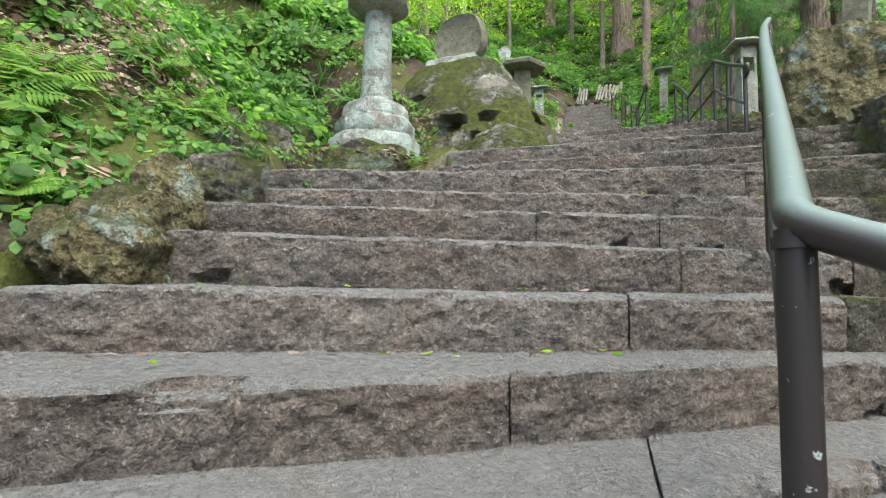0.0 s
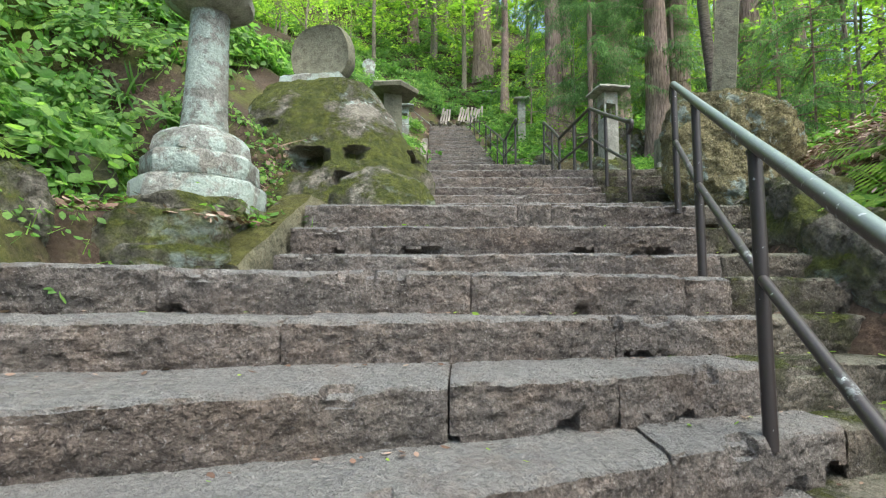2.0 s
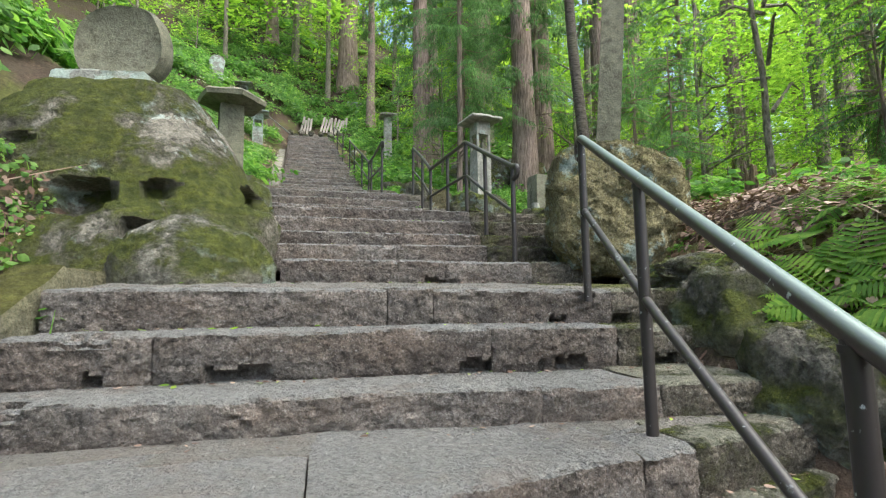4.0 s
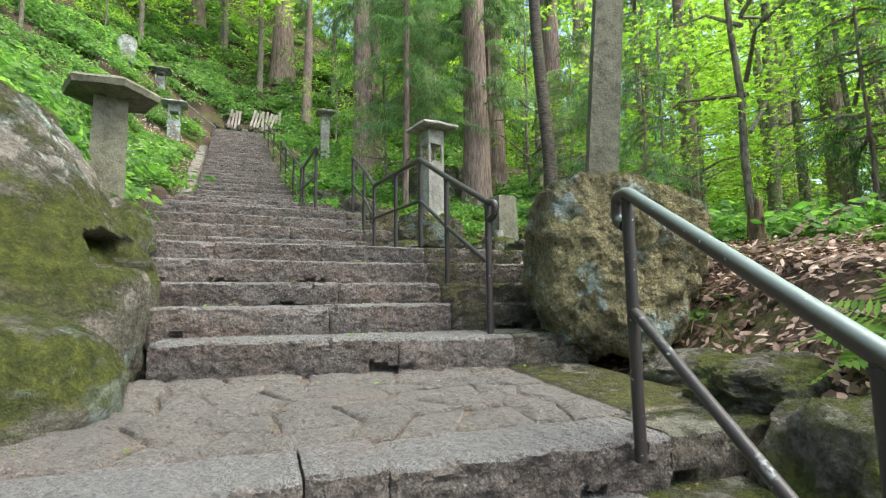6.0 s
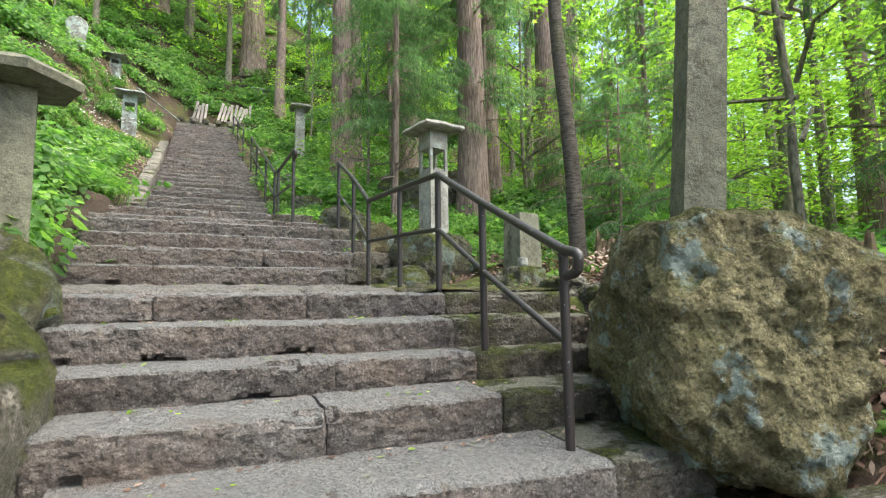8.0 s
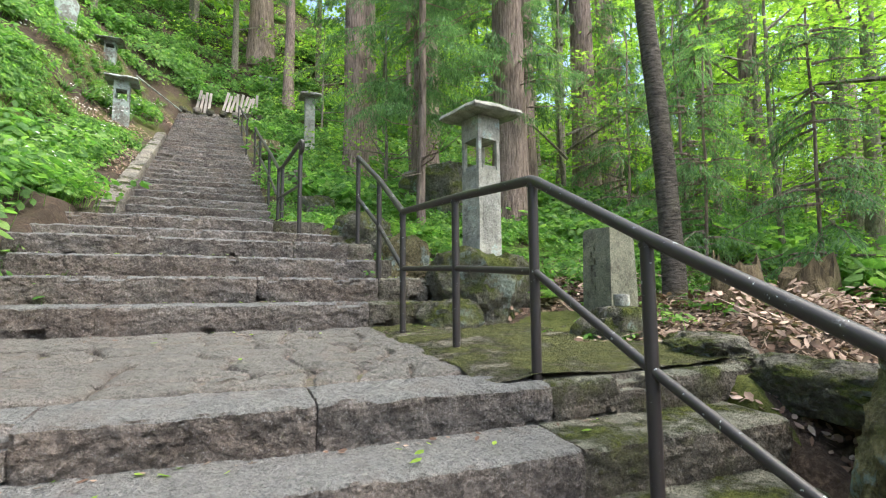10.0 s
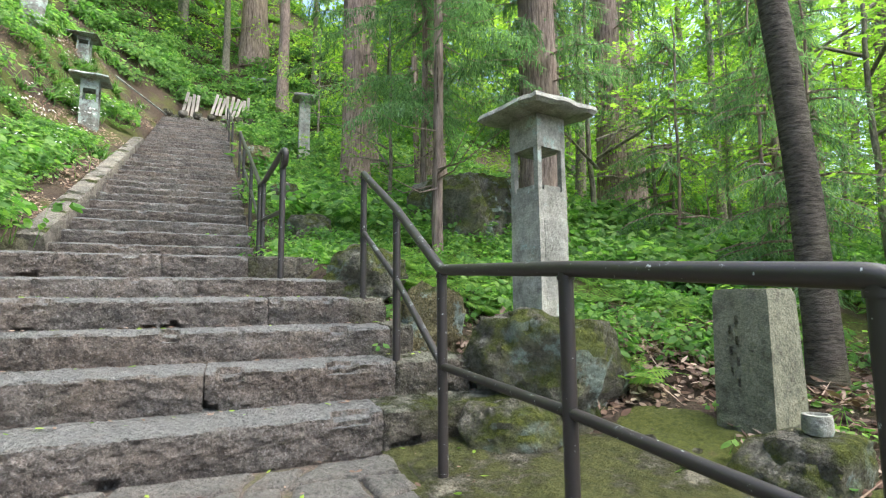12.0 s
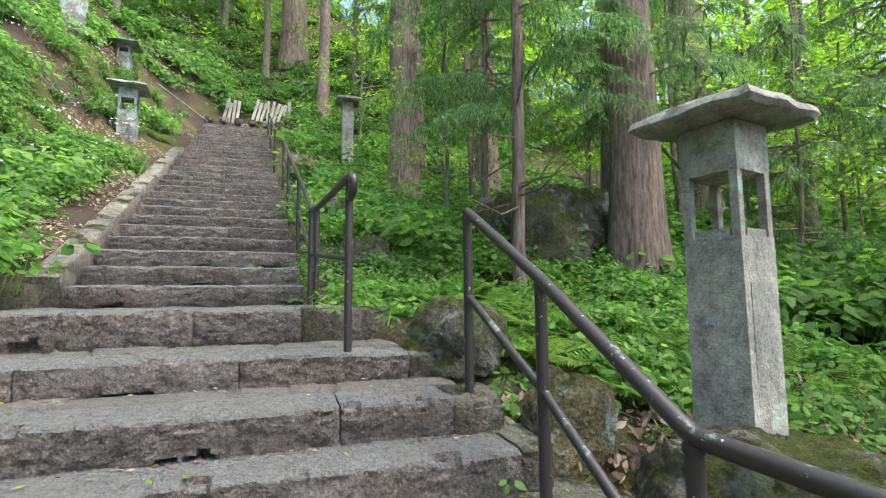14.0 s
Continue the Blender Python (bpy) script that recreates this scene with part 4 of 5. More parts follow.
pillar = thing("stone_pillar", "very tall square grey stone pillar standing on a boulder", "monument", place(2.61, 6.78, 3.9, -29, 1.0, (0, 4.5)))
part("shaft", prism(4, [(-0.15, 0.118), (0.3, 0.112), (1.9, 0.108), (2.05, 0.108)], 71, 0.010, 0, 8), PILLAR, pillar)
part("notched_head", prism(4, [(2.052, 0.085), (2.2, 0.085), (2.202, 0.112), (3.2, 0.108), (3.25, 0.07)], 72, 0.006), PILLAR, pillar)

post = thing("stone_post", "short grey stone post with eroded inscription", "monument", place(3.08, 9.4, 3.9, 6, 0.88))
part("shaft", prism(4, [(-0.1, 0.17), (0.3, 0.165), (0.74, 0.155), (0.78, 0.145)], 81, 0.012, 0, 8), PILLAR, post)
# thin dark blocks in the face stand in for shade in the inscription's cuts
for i in range(7):
    bm = bmesh.new()
    bmesh.ops.create_cube(bm, size=1.0)
    bmesh.ops.scale(bm, verts=bm.verts, vec=(0.006, 0.016, 0.05))
    bmesh.ops.translate(bm, verts=bm.verts, vec=(-0.160, 0.06 if i % 2 else 0.02, 0.24 + 0.06 * i))
    part("carved_stroke", bm, DARKROCK, post)
cup_stone = rock("mossy offering block before the stone post", 2.82, 8.98, 3.86, (0.24, 0.18, 0.13), 85, MOSSROCK, 10, 4, 0.12, 0.6)
single("stone_cup", disc([(0, 0.05), (0.02, 0.058), (0.08, 0.055), (0.082, 0.04), (0.04, 0.035)], 20, 3, 0.003), LANTERN, "small weathered stone cup", "cup", m=place(2.80, 8.96, 3.975))


def stump(u, v, z, r, h, seed, label):
    rings = []
    for j in range(9):
        f = j / 8
        rings.append([Vector((math.cos(6.28319 * i / 22) * r * (1.25 - 0.35 * f + 0.22 * fbm((math.cos(6.28 * i / 22), math.sin(6.28 * i / 22), seed + f), 1.6)),
                              math.sin(6.28319 * i / 22) * r * (1.25 - 0.35 * f + 0.22 * fbm((math.cos(6.28 * i / 22), math.sin(6.28 * i / 22), seed + f), 1.6)),
                              -0.1 + f * h * (1 + 0.5 * fbm((math.cos(6.28 * i / 22), math.sin(6.28 * i / 22), seed), 1.8)))) for i in range(22)])
    single("tree_stump", loft(rings), STUMPWOOD, label, "tree stump", "stumps", m=place(u, v, z))


stump(3.95, 8.95, 3.95, 0.17, 0.42, 1, "rotten mossy tree stump in leaf litter")
stump(4.5, 8.75, 3.95, 0.2, 0.42, 2, "rotten mossy tree stump in leaf litter")
stump(4.45, 6.85, 3.75, 0.07, 0.4, 3, "thin splintered dark tree stump")
stump(-3.35, 6.6, 4.2, 0.22, 0.6, 4, "rotten stump among ferns on the bank")

for i in range(13):
    u, v = (-1.36 + 0.14 * i) if i < 4 else (-0.95 + 0.15 * i), 28.1
    bm = bmesh.new()
    bmesh.ops.create_cube(bm, size=1.0)
    bmesh.ops.scale(bm, verts=bm.verts, vec=(0.10, 0.02, 0.72 + 0.35 * random.random()))
    bmesh.ops.bevel(bm, geom=bm.edges[:], offset=0.006, segments=1)
    single("wooden_stake", bm, WOOD, "pale split wooden stake leaning in a row", "stake", "stakes", m=place(u, v, 11.95 + (0.12 if i > 3 else 0), 0, 1, (random.uniform(-8, 8), random.uniform(2, 16))), smooth=False)
for i in range(14):
    rock("rough grey stone of the low wall above the steps", -2.1 + 0.24 * i, 27.75 + 0.05 * (i % 2), 11.30 + 0.2 * (i % 2), (0.17, 0.16, 0.14), 90 + i, DARKROCK if i % 3 else CURB, 40 * i, 3, 0.2, 0.5, group="wall stones")


def statue():
    """A worn carved figure before its round-backed slab, kept plain."""
    rings = []
    for z, w, d, off in ((-0.15, 0.27, 0.16, 0), (0.10, 0.27, 0.16, 0), (0.14, 0.24, 0.14, 0.01), (0.30, 0.25, 0.15, 0.02), (0.52, 0.27, 0.13, 0.02), (0.62, 0.29, 0.10, 0.0), (0.80, 0.30, 0.10, 0.0), (0.94, 0.23, 0.09, 0), (1.02, 0.12, 0.06, 0), (1.04, 0.03, 0.02, 0)):
        rings.append([Vector((math.cos(6.28319 * k / 28) * w, math.sin(6.28319 * k / 28) * d * (1.25 if math.sin(6.28319 * k / 28) < 0 else 0.8) - off, z)) for k in range(28)])
    single("stone_statue", loft(rings), LICHEN_STONE, "small worn pale stone figure on the bank", "statue", m=place(-4.44, 22.84, ground_z(-4.44, 22.84), 8))


statue()
single("pipe", tube([W(-3.2, 26.0, 11.9), W(-1.9, 27.6, 11.35)], 0.03, 10), LICHEN_STONE, "pale pipe railing beside the steps", "pipe")


# ---- trees ----
def trunk_mesh(r, h, seed, lean=(0, 0), bend=0.0, flare=1.5, seg=18, n=22, amp=0.05):
    rings = []
    for j in range(n + 1):
        f = j / n
        rad = r * (1 - 0.62 * f) * (1 + (flare - 1) * math.exp(-f * h / (r * 2.2)))
        cx = lean[0] * f * h + bend * math.sin(f * 3.0) + 0.04 * fbm((seed, f * 4, 0), 1.0)
        cy = lean[1] * f * h + bend * 0.5 * math.sin(f * 4.2 + 1) + 0.04 * fbm((seed, f * 4, 7), 1.0)
        rings.append([Vector((cx + math.cos(6.28319 * i / seg) * rad * (1 + amp * 2 * fbm((math.cos(6.28 * i / seg) * 2, math.sin(6.28 * i / seg) * 2, seed + f * 1.5), 2.0)),
                              cy + math.sin(6.28319 * i / seg) * rad * (1 + amp * 2 * fbm((math.cos(6.28 * i / seg) * 2, math.sin(6.28 * i / seg) * 2, seed + f * 1.5), 2.0)),
                              -0.3 + f * h)) for i in range(seg)])
    return loft(rings)


class Leaves:
    """Collects many small leaves for one mesh."""

    def __init__(self):
        self.v, self.f = [], []

    def leaf(self, p, d, up, length, width, fold=0.15):
        s = d.cross(up)
        if s.length < 1e-4:
            s = d.orthogonal()
        s.normalize()
        n = s.cross(d)
        k = len(self.v)
        a, b = d * length * 0.28 - n * fold * width, d * length * 0.62 - n * fold * (width + 0.3 * length)
        self.v += [p, p + a + s * width * 0.46, p + b + s * width * 0.40, p + d * length - n * fold * length, p + b - s * width * 0.40, p + a - s * width * 0.46]
        self.f += [(k, k + 1, k + 2, k + 3), (k, k + 3, k + 4, k + 5)]

    def star(self, p, d, up, size):
        """A palmate leaf of five lobes."""
        s = d.cross(up).normalized()
        n = s.cross(d)
        k = len(self.v)
        pts = [p]
        for a, r in ((-1.9, 0.55), (-1.35, 0.32), (-0.95, 0.85), (-0.5, 0.42), (0, 1.05), (0.5, 0.42), (0.95, 0.85), (1.35, 0.32), (1.9, 0.55)):
            pts.append(p + (d * math.cos(a) + s * math.sin(a)) * r * size - n * 0.12 * r * size)
        self.v += pts
        self.f += [(k, k + i, k + i + 1) for i in range(1, 9)]

    def strap(self, p, d, length, width, droop, n=4):
        s = d.cross(Vector((0, 0, 1)))
        s = s.normalized() if s.length > 1e-3 else Vector((1, 0, 0))
        k = len(self.v)
        for i in range(n + 1):
            f = i / n
            q = p + d * length * f - Vector((0, 0, droop * length * f * f))
            w = width * (1 - f ** 2.2) * 0.5 + 0.001
            self.v += [q - s * w, q + s * w]
        for i in range(n):
            a = k + 2 * i
            self.f += [(a, a + 1, a + 3, a + 2)]

    def mesh(self, name, mat):
        me = bpy.data.meshes.new(name)
        me.from_pydata(self.v, [], self.f)
        me.materials.append(mat)
        me.shade_smooth()
        return me


def rand_dir(rnd, flat=0.5):
    a = rnd.uniform(0, 6.28319)
    return Vector((math.cos(a), math.sin(a), rnd.uniform(-flat, flat))).normalized()


def spray(L, rnd, p, d, reach, count, size, star=True):
    """A flat layered spray of leaves along twigs, as maples carry them."""
    side = d.cross(Vector((0, 0, 1))).normalized()
    for i in range(count):
        f = rnd.random() ** 0.7
        off = rnd.gauss(0, 0.33) * reach * (0.35 + 0.65 * math.sin(f * 3.0))
        q = p + d * reach * f + side * off + Vector((0, 0, rnd.gauss(0, 0.05) * reach - 0.10 * f * reach))
        dd = (d + side * rnd.gauss(0, 0.9) + Vector((0, 0, rnd.uniform(-0.5, 0.15)))).normalized()
        up = Vector((rnd.gauss(0, 0.35), rnd.gauss(0, 0.35), 1)).normalized()
        sz = size * rnd.uniform(0.6, 1.25)
        if star:
            L.star(q, dd, up, sz)
        else:
            L.leaf(q, dd, up, sz * 1.5, sz * 0.85)


def crown_meshes(seed, lo, hi, spread, sprays, per, size, mat, star=True, taper=True):
    rnd = random.Random(seed)
    L = Leaves()
    wood = bmesh.new()
    for i in range(sprays):
        f = rnd.random()
        z = lo + (hi - lo) * f
        d = rand_dir(rnd, 0.15)
        start = Vector((0, 0, z - 0.4))
        r = spread * rnd.uniform(0.45, 1.0) * (1 - 0.45 * f if taper else 1)
        end = start + d * r + Vector((0, 0, 0.35 + 0.25 * rnd.random()))
        mid_ = start.lerp(end, 0.5) + Vector((rnd.gauss(0, 0.12), rnd.gauss(0, 0.12), 0.15))
        if i % 3 == 0:
            tube([start, mid_, end], [0.026, 0.016, 0.005], 5, wood)
        spray(L, rnd, start.lerp(end, 0.45), Vector((d.x, d.y, 0)).normalized(), r * 0.85, per, size, star)
    return L.mesh("crown", mat), mesh_of("limbs", wood, BARK_GREY)


CROWN_A = [crown_meshes(100 + i, 1.4, 8.0, 3.0, 32, 66, 0.095, LEAF_MAPLE) for i in range(3)]
CROWN_LOW = [crown_meshes(120 + i, 1.2, 4.2, 2.0, 26, 60, 0.06, LEAF_MAPLE) for i in range(2)]
CROWN_FAR = [crown_meshes(140 + i, 0.6, 11, 4.0, 50, 44, 0.19, LEAF_MAPLE, False) for i in range(2)]
TRUNK_A = [mesh_of("trunk", trunk_mesh(0.15, 13, 5 + i, (0.02 * (i - 1), 0.015), 0.12), BARK_GREY) for i in range(3)]
TRUNK_LOW = [mesh_of("trunk", trunk_mesh(0.045, 4.6, 9 + i, (0.05 * (i - 1), 0.03), 0.08, 1.3, 10, 14), BARK_GREY) for i in range(2)]
TRUNK_CEDAR = [mesh_of("trunk", trunk_mesh(0.42, 22, 15 + i, (0.0, 0.0), 0.05, 1.45, 26, 40, 0.045), BARK_CEDAR) for i in range(2)]


def cedar_boughs(seed, lo, hi, count, spread):
    """Drooping boughs hung with strands of needles."""
    rnd = random.Random(seed)
    L, wood = Leaves(), bmesh.new()
    for i in range(count):
        d = rand_dir(rnd, 0.1)
        z = lo + (hi - lo) * rnd.random()
        r = spread * rnd.uniform(0.5, 1.0)
        a = Vector((0, 0, z))
        b, c = a + d * r * 0.55 + Vector((0, 0, -0.1)), a + d * r + Vector((0, 0, -0.5 * r * 0.5))
        tube([a, b, c], [0.025, 0.015, 0.004], 5, wood)
        for k in range(60):
            f = rnd.uniform(0.3, 1.0)
            p = a.lerp(b, f * 2) if f < 0.5 else b.lerp(c, f * 2 - 1)
            p = p + Vector((rnd.gauss(0, 0.11), rnd.gauss(0, 0.11), rnd.gauss(0, 0.05)))
            dd = (d * 0.6 + Vector((rnd.gauss(0, 0.5), rnd.gauss(0, 0.5), -0.5))).normalized()
            L.strap(p, dd, rnd.uniform(0.16, 0.34), 0.035, 0.35, 2)
            for q in range(3):
                e = (dd + Vector((rnd.gauss(0, 0.6), rnd.gauss(0, 0.6), rnd.gauss(0, 0.4)))).normalized()
                L.strap(p + dd * 0.06 * (q + 1), e, rnd.uniform(0.08, 0.18), 0.022, 0.3, 1)
    return L.mesh("boughs", LEAF_CEDAR), mesh_of("limbs", wood, BARK_CEDAR)

TRUNK_FIR = [mesh_of("trunk", trunk_mesh(0.075, 10, 25, (0.01, 0.0), 0.06, 1.3, 12, 24, 0.04), BARK_CEDAR), mesh_of("trunk", trunk_mesh(0.03, 3.9, 26, (0.02, 0.0), 0.04, 1.3, 8, 12, 0.04), BARK_CEDAR)]


def feather_boughs(seed, lo, hi, count, spread):
    """Hanging boughs of a young conifer: fine needles in rows along drooping branchlets."""
    rnd = random.Random(seed)
    L, wood = Leaves(), bmesh.new()
    down = Vector((0, 0, -1))
    for i in range(count):
        d = rand_dir(rnd, 0.05)
        f0 = rnd.random()
        r = spread * rnd.uniform(0.55, 1.0) * (1 - 0.5 * f0)
        a = Vector((0, 0, lo + (hi - lo) * f0))
        side = d.cross(down).normalized()
        curve = [a + d * r * f + Vector((0, 0, r * (0.12 * f - 0.42 * f * f))) for f in (0, 0.35, 0.7, 1.0)]
        tube(curve, [0.02, 0.014, 0.008, 0.002], 5, wood)
        n = int(r / 0.06)
        for k in range(int(n * 0.22), n):
            f = k / n
            p = a + d * r * f + Vector((0, 0, r * (0.12 * f - 0.42 * f * f)))
            for sg in (-1, 1):
                e = (side * sg * rnd.uniform(0.5, 1.0) + d * rnd.uniform(0.2, 0.8) + down * rnd.uniform(0.25, 0.9)).normalized()
                ln = 0.36 * rnd.uniform(0.6, 1.2) * (1.1 - 0.6 * f)
                m = max(3, int(ln / 0.045))
                for q in range(m):
                    c = p + e * ln * q / m + down * 0.25 * ln * (q / m) ** 2
                    for tw in (-1, 1):
                        h = (e + (d * tw * 0.8 + Vector((rnd.gauss(0, 0.35), rnd.gauss(0, 0.35), rnd.gauss(0, 0.3))))).normalized()
                        L.strap(c, h, rnd.uniform(0.06, 0.10), 0.013, 0.25, 1)
    return L.mesh("boughs", LEAF_FIR), mesh_of("limbs", wood, BARK_CEDAR)


FEATHER = [feather_boughs(220, 1.9, 7.5, 62, 2.0), feather_boughs(221, 0.35, 3.4, 34, 1.4)]
BOUGHS = [cedar_boughs(200 + i, 3.2, 11, 28, 2.4) for i in range(2)]
BOUGHS_HIGH = [cedar_boughs(210, 7.5, 17, 20, 2.4)]


def tree(name, label, u, v, z, trunk, leaves, turn, size=1.0, group="", tall=1.0):
    t = thing(name, label, "tree", place(u, v, z, turn, size), group)
    for nm, me in (("trunk", trunk), ("branchwork", leaves[1] if leaves else None), ("crown", leaves[0] if leaves else None)):
        if me:
            o = new(nm, me)
            o.parent = t
            o.scale.z = tall
            if nm != "trunk":
                o["kind"] = "stuff"
    return t


def gz(u, v):
    return ground_z(u, v)


# the leaning dark tree
dark = thing("leaning_tree", "slender dark ringed tree leaning over the path", "tree", place(4.05, 9.6, 4.1))
part("trunk", trunk_mesh(0.105, 11, 77, (-0.055, 0.035), 0.10, 1.3, 18, 40, 0.03), BARK_DARK, dark)
o = new("crown", CROWN_A[0][0])
o.parent, o.location.z = dark, 4.0
o = new("branchwork", CROWN_A[0][1])
o.parent, o.location.z = dark, 4.0
o["kind"] = "stuff"
# young bare conifer stem
thin = thing("young_cedar", "thin reddish young cedar with bare twigs", "tree", place(2.90, 13.35, 4.95))
part("trunk", trunk_mesh(0.075, 11, 78, (0.0, 0.0), 0.04, 1.2, 12, 24, 0.03), BARK_CEDAR, thin)
bm = bmesh.new()
rnd = random.Random(5)
for i in range(26):
    d, z = rand_dir(rnd, 0.2), rnd.uniform(1.0, 8)
    tube([Vector((0, 0, z)), Vector((0, 0, z)) + d * 0.5 + Vector((0, 0, -0.08)), Vector((0, 0, z)) + d * rnd.uniform(0.8, 1.5) + Vector((0, 0, 0.1))], [0.014, 0.008, 0.003], 5, bm)
part("dry_branchwork", bm, BARK_CEDAR, thin)["kind"] = "stuff"
o = new("foliage", FEATHER[0][0])
o.parent = thin
# large cedars
for i, (u, v, s, kind) in enumerate([(6.0, 15.5, 0.85, 1), (4.7, 13.7, 0.75, 0), (9.0, 17.0, 0.85, 1), (3.2, 19.5, 0.8, 1), (4.2, 22.5, 0.85, 0), (1.15, 33.5, 1.5, 2), (5.9, 21.0, 0.8, 1), (11.5, 14.0, 0.6, 2),
                                     (10.4, 9.6, 0.5, 2), (14.5, 11.0, 0.6, 2), (7.5, 25.0, 0.9, 0), (13.0, 5.0, 0.5, 2), (-3.8, 36.0, 0.9, 2), (12.5, 20.0, 0.9, 0), (17.0, 15.0, 0.8, 2), (2.2, 29.0, 0.6, 2)]):
    lv = (BOUGHS[i % 2] if kind == 0 else BOUGHS[(i + 1) % 2] if kind == 1 else BOUGHS_HIGH[0])
    tree("cedar_tree", "tall straight cedar with reddish fibrous bark", u, v, gz(u, v), TRUNK_CEDAR[i % 2], lv, 67 * i, s, "cedars")
# younger firs with feathery hanging boughs
for i, (u, v, s, k) in enumerate([(5.3, 14.4, 1.0, 0), (3.9, 16.4, 0.95, 0), (4.6, 18.8, 1.1, 0), (8.8, 13.0, 1.0, 0),
                                  (5.6, 10.6, 0.9, 1), (5.2, 9.0, 0.8, 1), (6.3, 11.4, 1.0, 1), (7.3, 7.4, 1.1, 1), (7.0, 13.4, 1.1, 1), (8.4, 5.6, 1.2, 1)]):
    tree("young_fir", "young fir with drooping blue-green boughs", u, v, gz(u, v), TRUNK_FIR[k], FEATHER[k], 83 * i, s, "young firs")
# grey birch-like stem by the great cedar
tree("pale_tree", "pale slim trunk beside the great cedar", -0.1, 32.0, gz(-0.1, 32.0), TRUNK_A[0], CROWN_A[1], 20, 1.1)
# broadleaved trees
rnd = random.Random(42)
SPOTS = [(9.6, 7.4), (9.4, 4.6), (11.8, 12.0), (12, 6.8), (10.8, 10.5), (13.5, 13), (9.2, 1.2), (12, 1.5), (16, 9), (18, 5), (9.5, 19), (11.5, 23), (14, 18), (5, 27), (8, 29), (-8, 10), (-9.5, 7), (-11, 16), (-11, 22), (-10, 27),
         (-10, 13), (-5.5, 30), (-7, 4), (-9, 0), (17, 20), (20, 13), (21, 8), (4, 33), (-1.5, 40), (-8, 36)]
for i, (u, v) in enumerate(SPOTS):
    k = i % 3
    tree("broadleaf_tree", "green broadleaved forest tree with layered sprays", u, v, gz(u, v), TRUNK_A[k], CROWN_A[k], rnd.uniform(0, 360), rnd.uniform(0.75, 1.15), "forest trees")
for i in range(48):
    u, v = (rnd.uniform(6.6, 16), rnd.uniform(1, 24)) if i < 32 else (rnd.uniform(-12, -6.5), rnd.uniform(8, 30))
    tree("sapling", "young maple sapling with light green leaves", u, v, gz(u, v), TRUNK_LOW[i % 2], CROWN_LOW[i % 2], rnd.uniform(0, 360), rnd.uniform(0.7, 1.5), "saplings")
for (u, v, s) in ((3.3, 17.0, 1.0), (3.2, 26.0, 1.1)):
    tree("sapling", "young maple sapling with light green leaves", u, v, gz(u, v), TRUNK_LOW[0], CROWN_LOW[1], 80 * u, s, "saplings")
for i in range(74):
    a = rnd.uniform(-0.75, 1.9)
    r = rnd.uniform(24, 46)
    u, v = r * math.sin(a), 8 + r * math.cos(a)
    tree("broadleaf_tree", "distant green forest tree", u, v, gz(u, v), TRUNK_A[i % 3], CROWN_FAR[i % 2], rnd.uniform(0, 360), rnd.uniform(0.9, 1.4), "far forest")


# ---- low plants ----
def fern_mesh(seed, fronds=10, length=0.5):
    rnd = random.Random(seed)
    L = Leaves()
    for i in range(fronds):
        a = 6.28319 * i / fronds + rnd.uniform(-0.3, 0.3)
        d = Vector((math.cos(a), math.sin(a), 0))
        ln = length * rnd.uniform(0.7, 1.15)
        rise = rnd.uniform(0.5, 0.95)
        s = Vector((-d.y, d.x, 0))
        prev = Vector((0, 0, 0.02))
        n = 20
        for k in range(1, n + 1):
            f = k / n
            p = d * ln * (f * 0.9) + Vector((0, 0, ln * rise * (f - 0.62 * f * f) + 0.02))
            t = (p - prev).normalized()
            w = ln * 0.26 * math.sin(min(1.0, f * 1.25 + 0.08) * 3.14159) ** 0.8 + 0.01
            if k > 3:
                for sg in (-1, 1):
                    L.leaf(p, (s * sg + t * 0.45 - Vector((0, 0, 0.18))).normalized(), Vector((0, 0, 1)), w, ln / n * 0.95, 0.08)
            L.strap(prev, t, (p - prev).length, 0.006, 0, 1)
            prev = p
    return L.mesh("fern", LEAF_FERN)


def herb_mesh(seed, spread, stems, mat, lw=(0.10, 0.06), height=(0.12, 0.4)):
    rnd = random.Random(seed)
    L = Leaves()
    for i in range(stems):
        x, y = rnd.gauss(0, spread * 0.5), rnd.gauss(0, spread * 0.5)
        h = rnd.uniform(*height)
        base = Vector((x, y, -0.03))
        tip = Vector((x + rnd.gauss(0, 0.05), y + rnd.gauss(0, 0.05), h))
        L.strap(base, (tip - base).normalized(), (tip - base).length, 0.006, 0, 1)
        m = rnd.randint(4, 7)
        for k in range(m):
            d = rand_dir(rnd, 0.25)
            p = base.lerp(tip, rnd.uniform(0.55, 1.0))
            ln = lw[0] * rnd.uniform(0.6, 1.3)
            st = p + d * ln * 0.4
            L.leaf(st, (d + Vector((0, 0, -0.25))).normalized(), Vector((rnd.gauss(0, 0.45), rnd.gauss(0, 0.45), 1)), ln, ln * lw[1] / lw[0], 0.14)
    return L.mesh("herbs", mat)


def strap_mesh(seed, n, length, mat=None, width=0.028):
    rnd = random.Random(seed)
    L = Leaves()
    for i in range(n):
        d = (rand_dir(rnd, 0.0) + Vector((0, 0, rnd.uniform(0.7, 1.9)))).normalized()
        L.strap(Vector((rnd.gauss(0, 0.06), rnd.gauss(0, 0.06), 0)), d, length * rnd.uniform(0.6, 1.2), width, rnd.uniform(0.3, 0.8), 5)
    return L.mesh("tuft", mat or LEAF_STRAP)


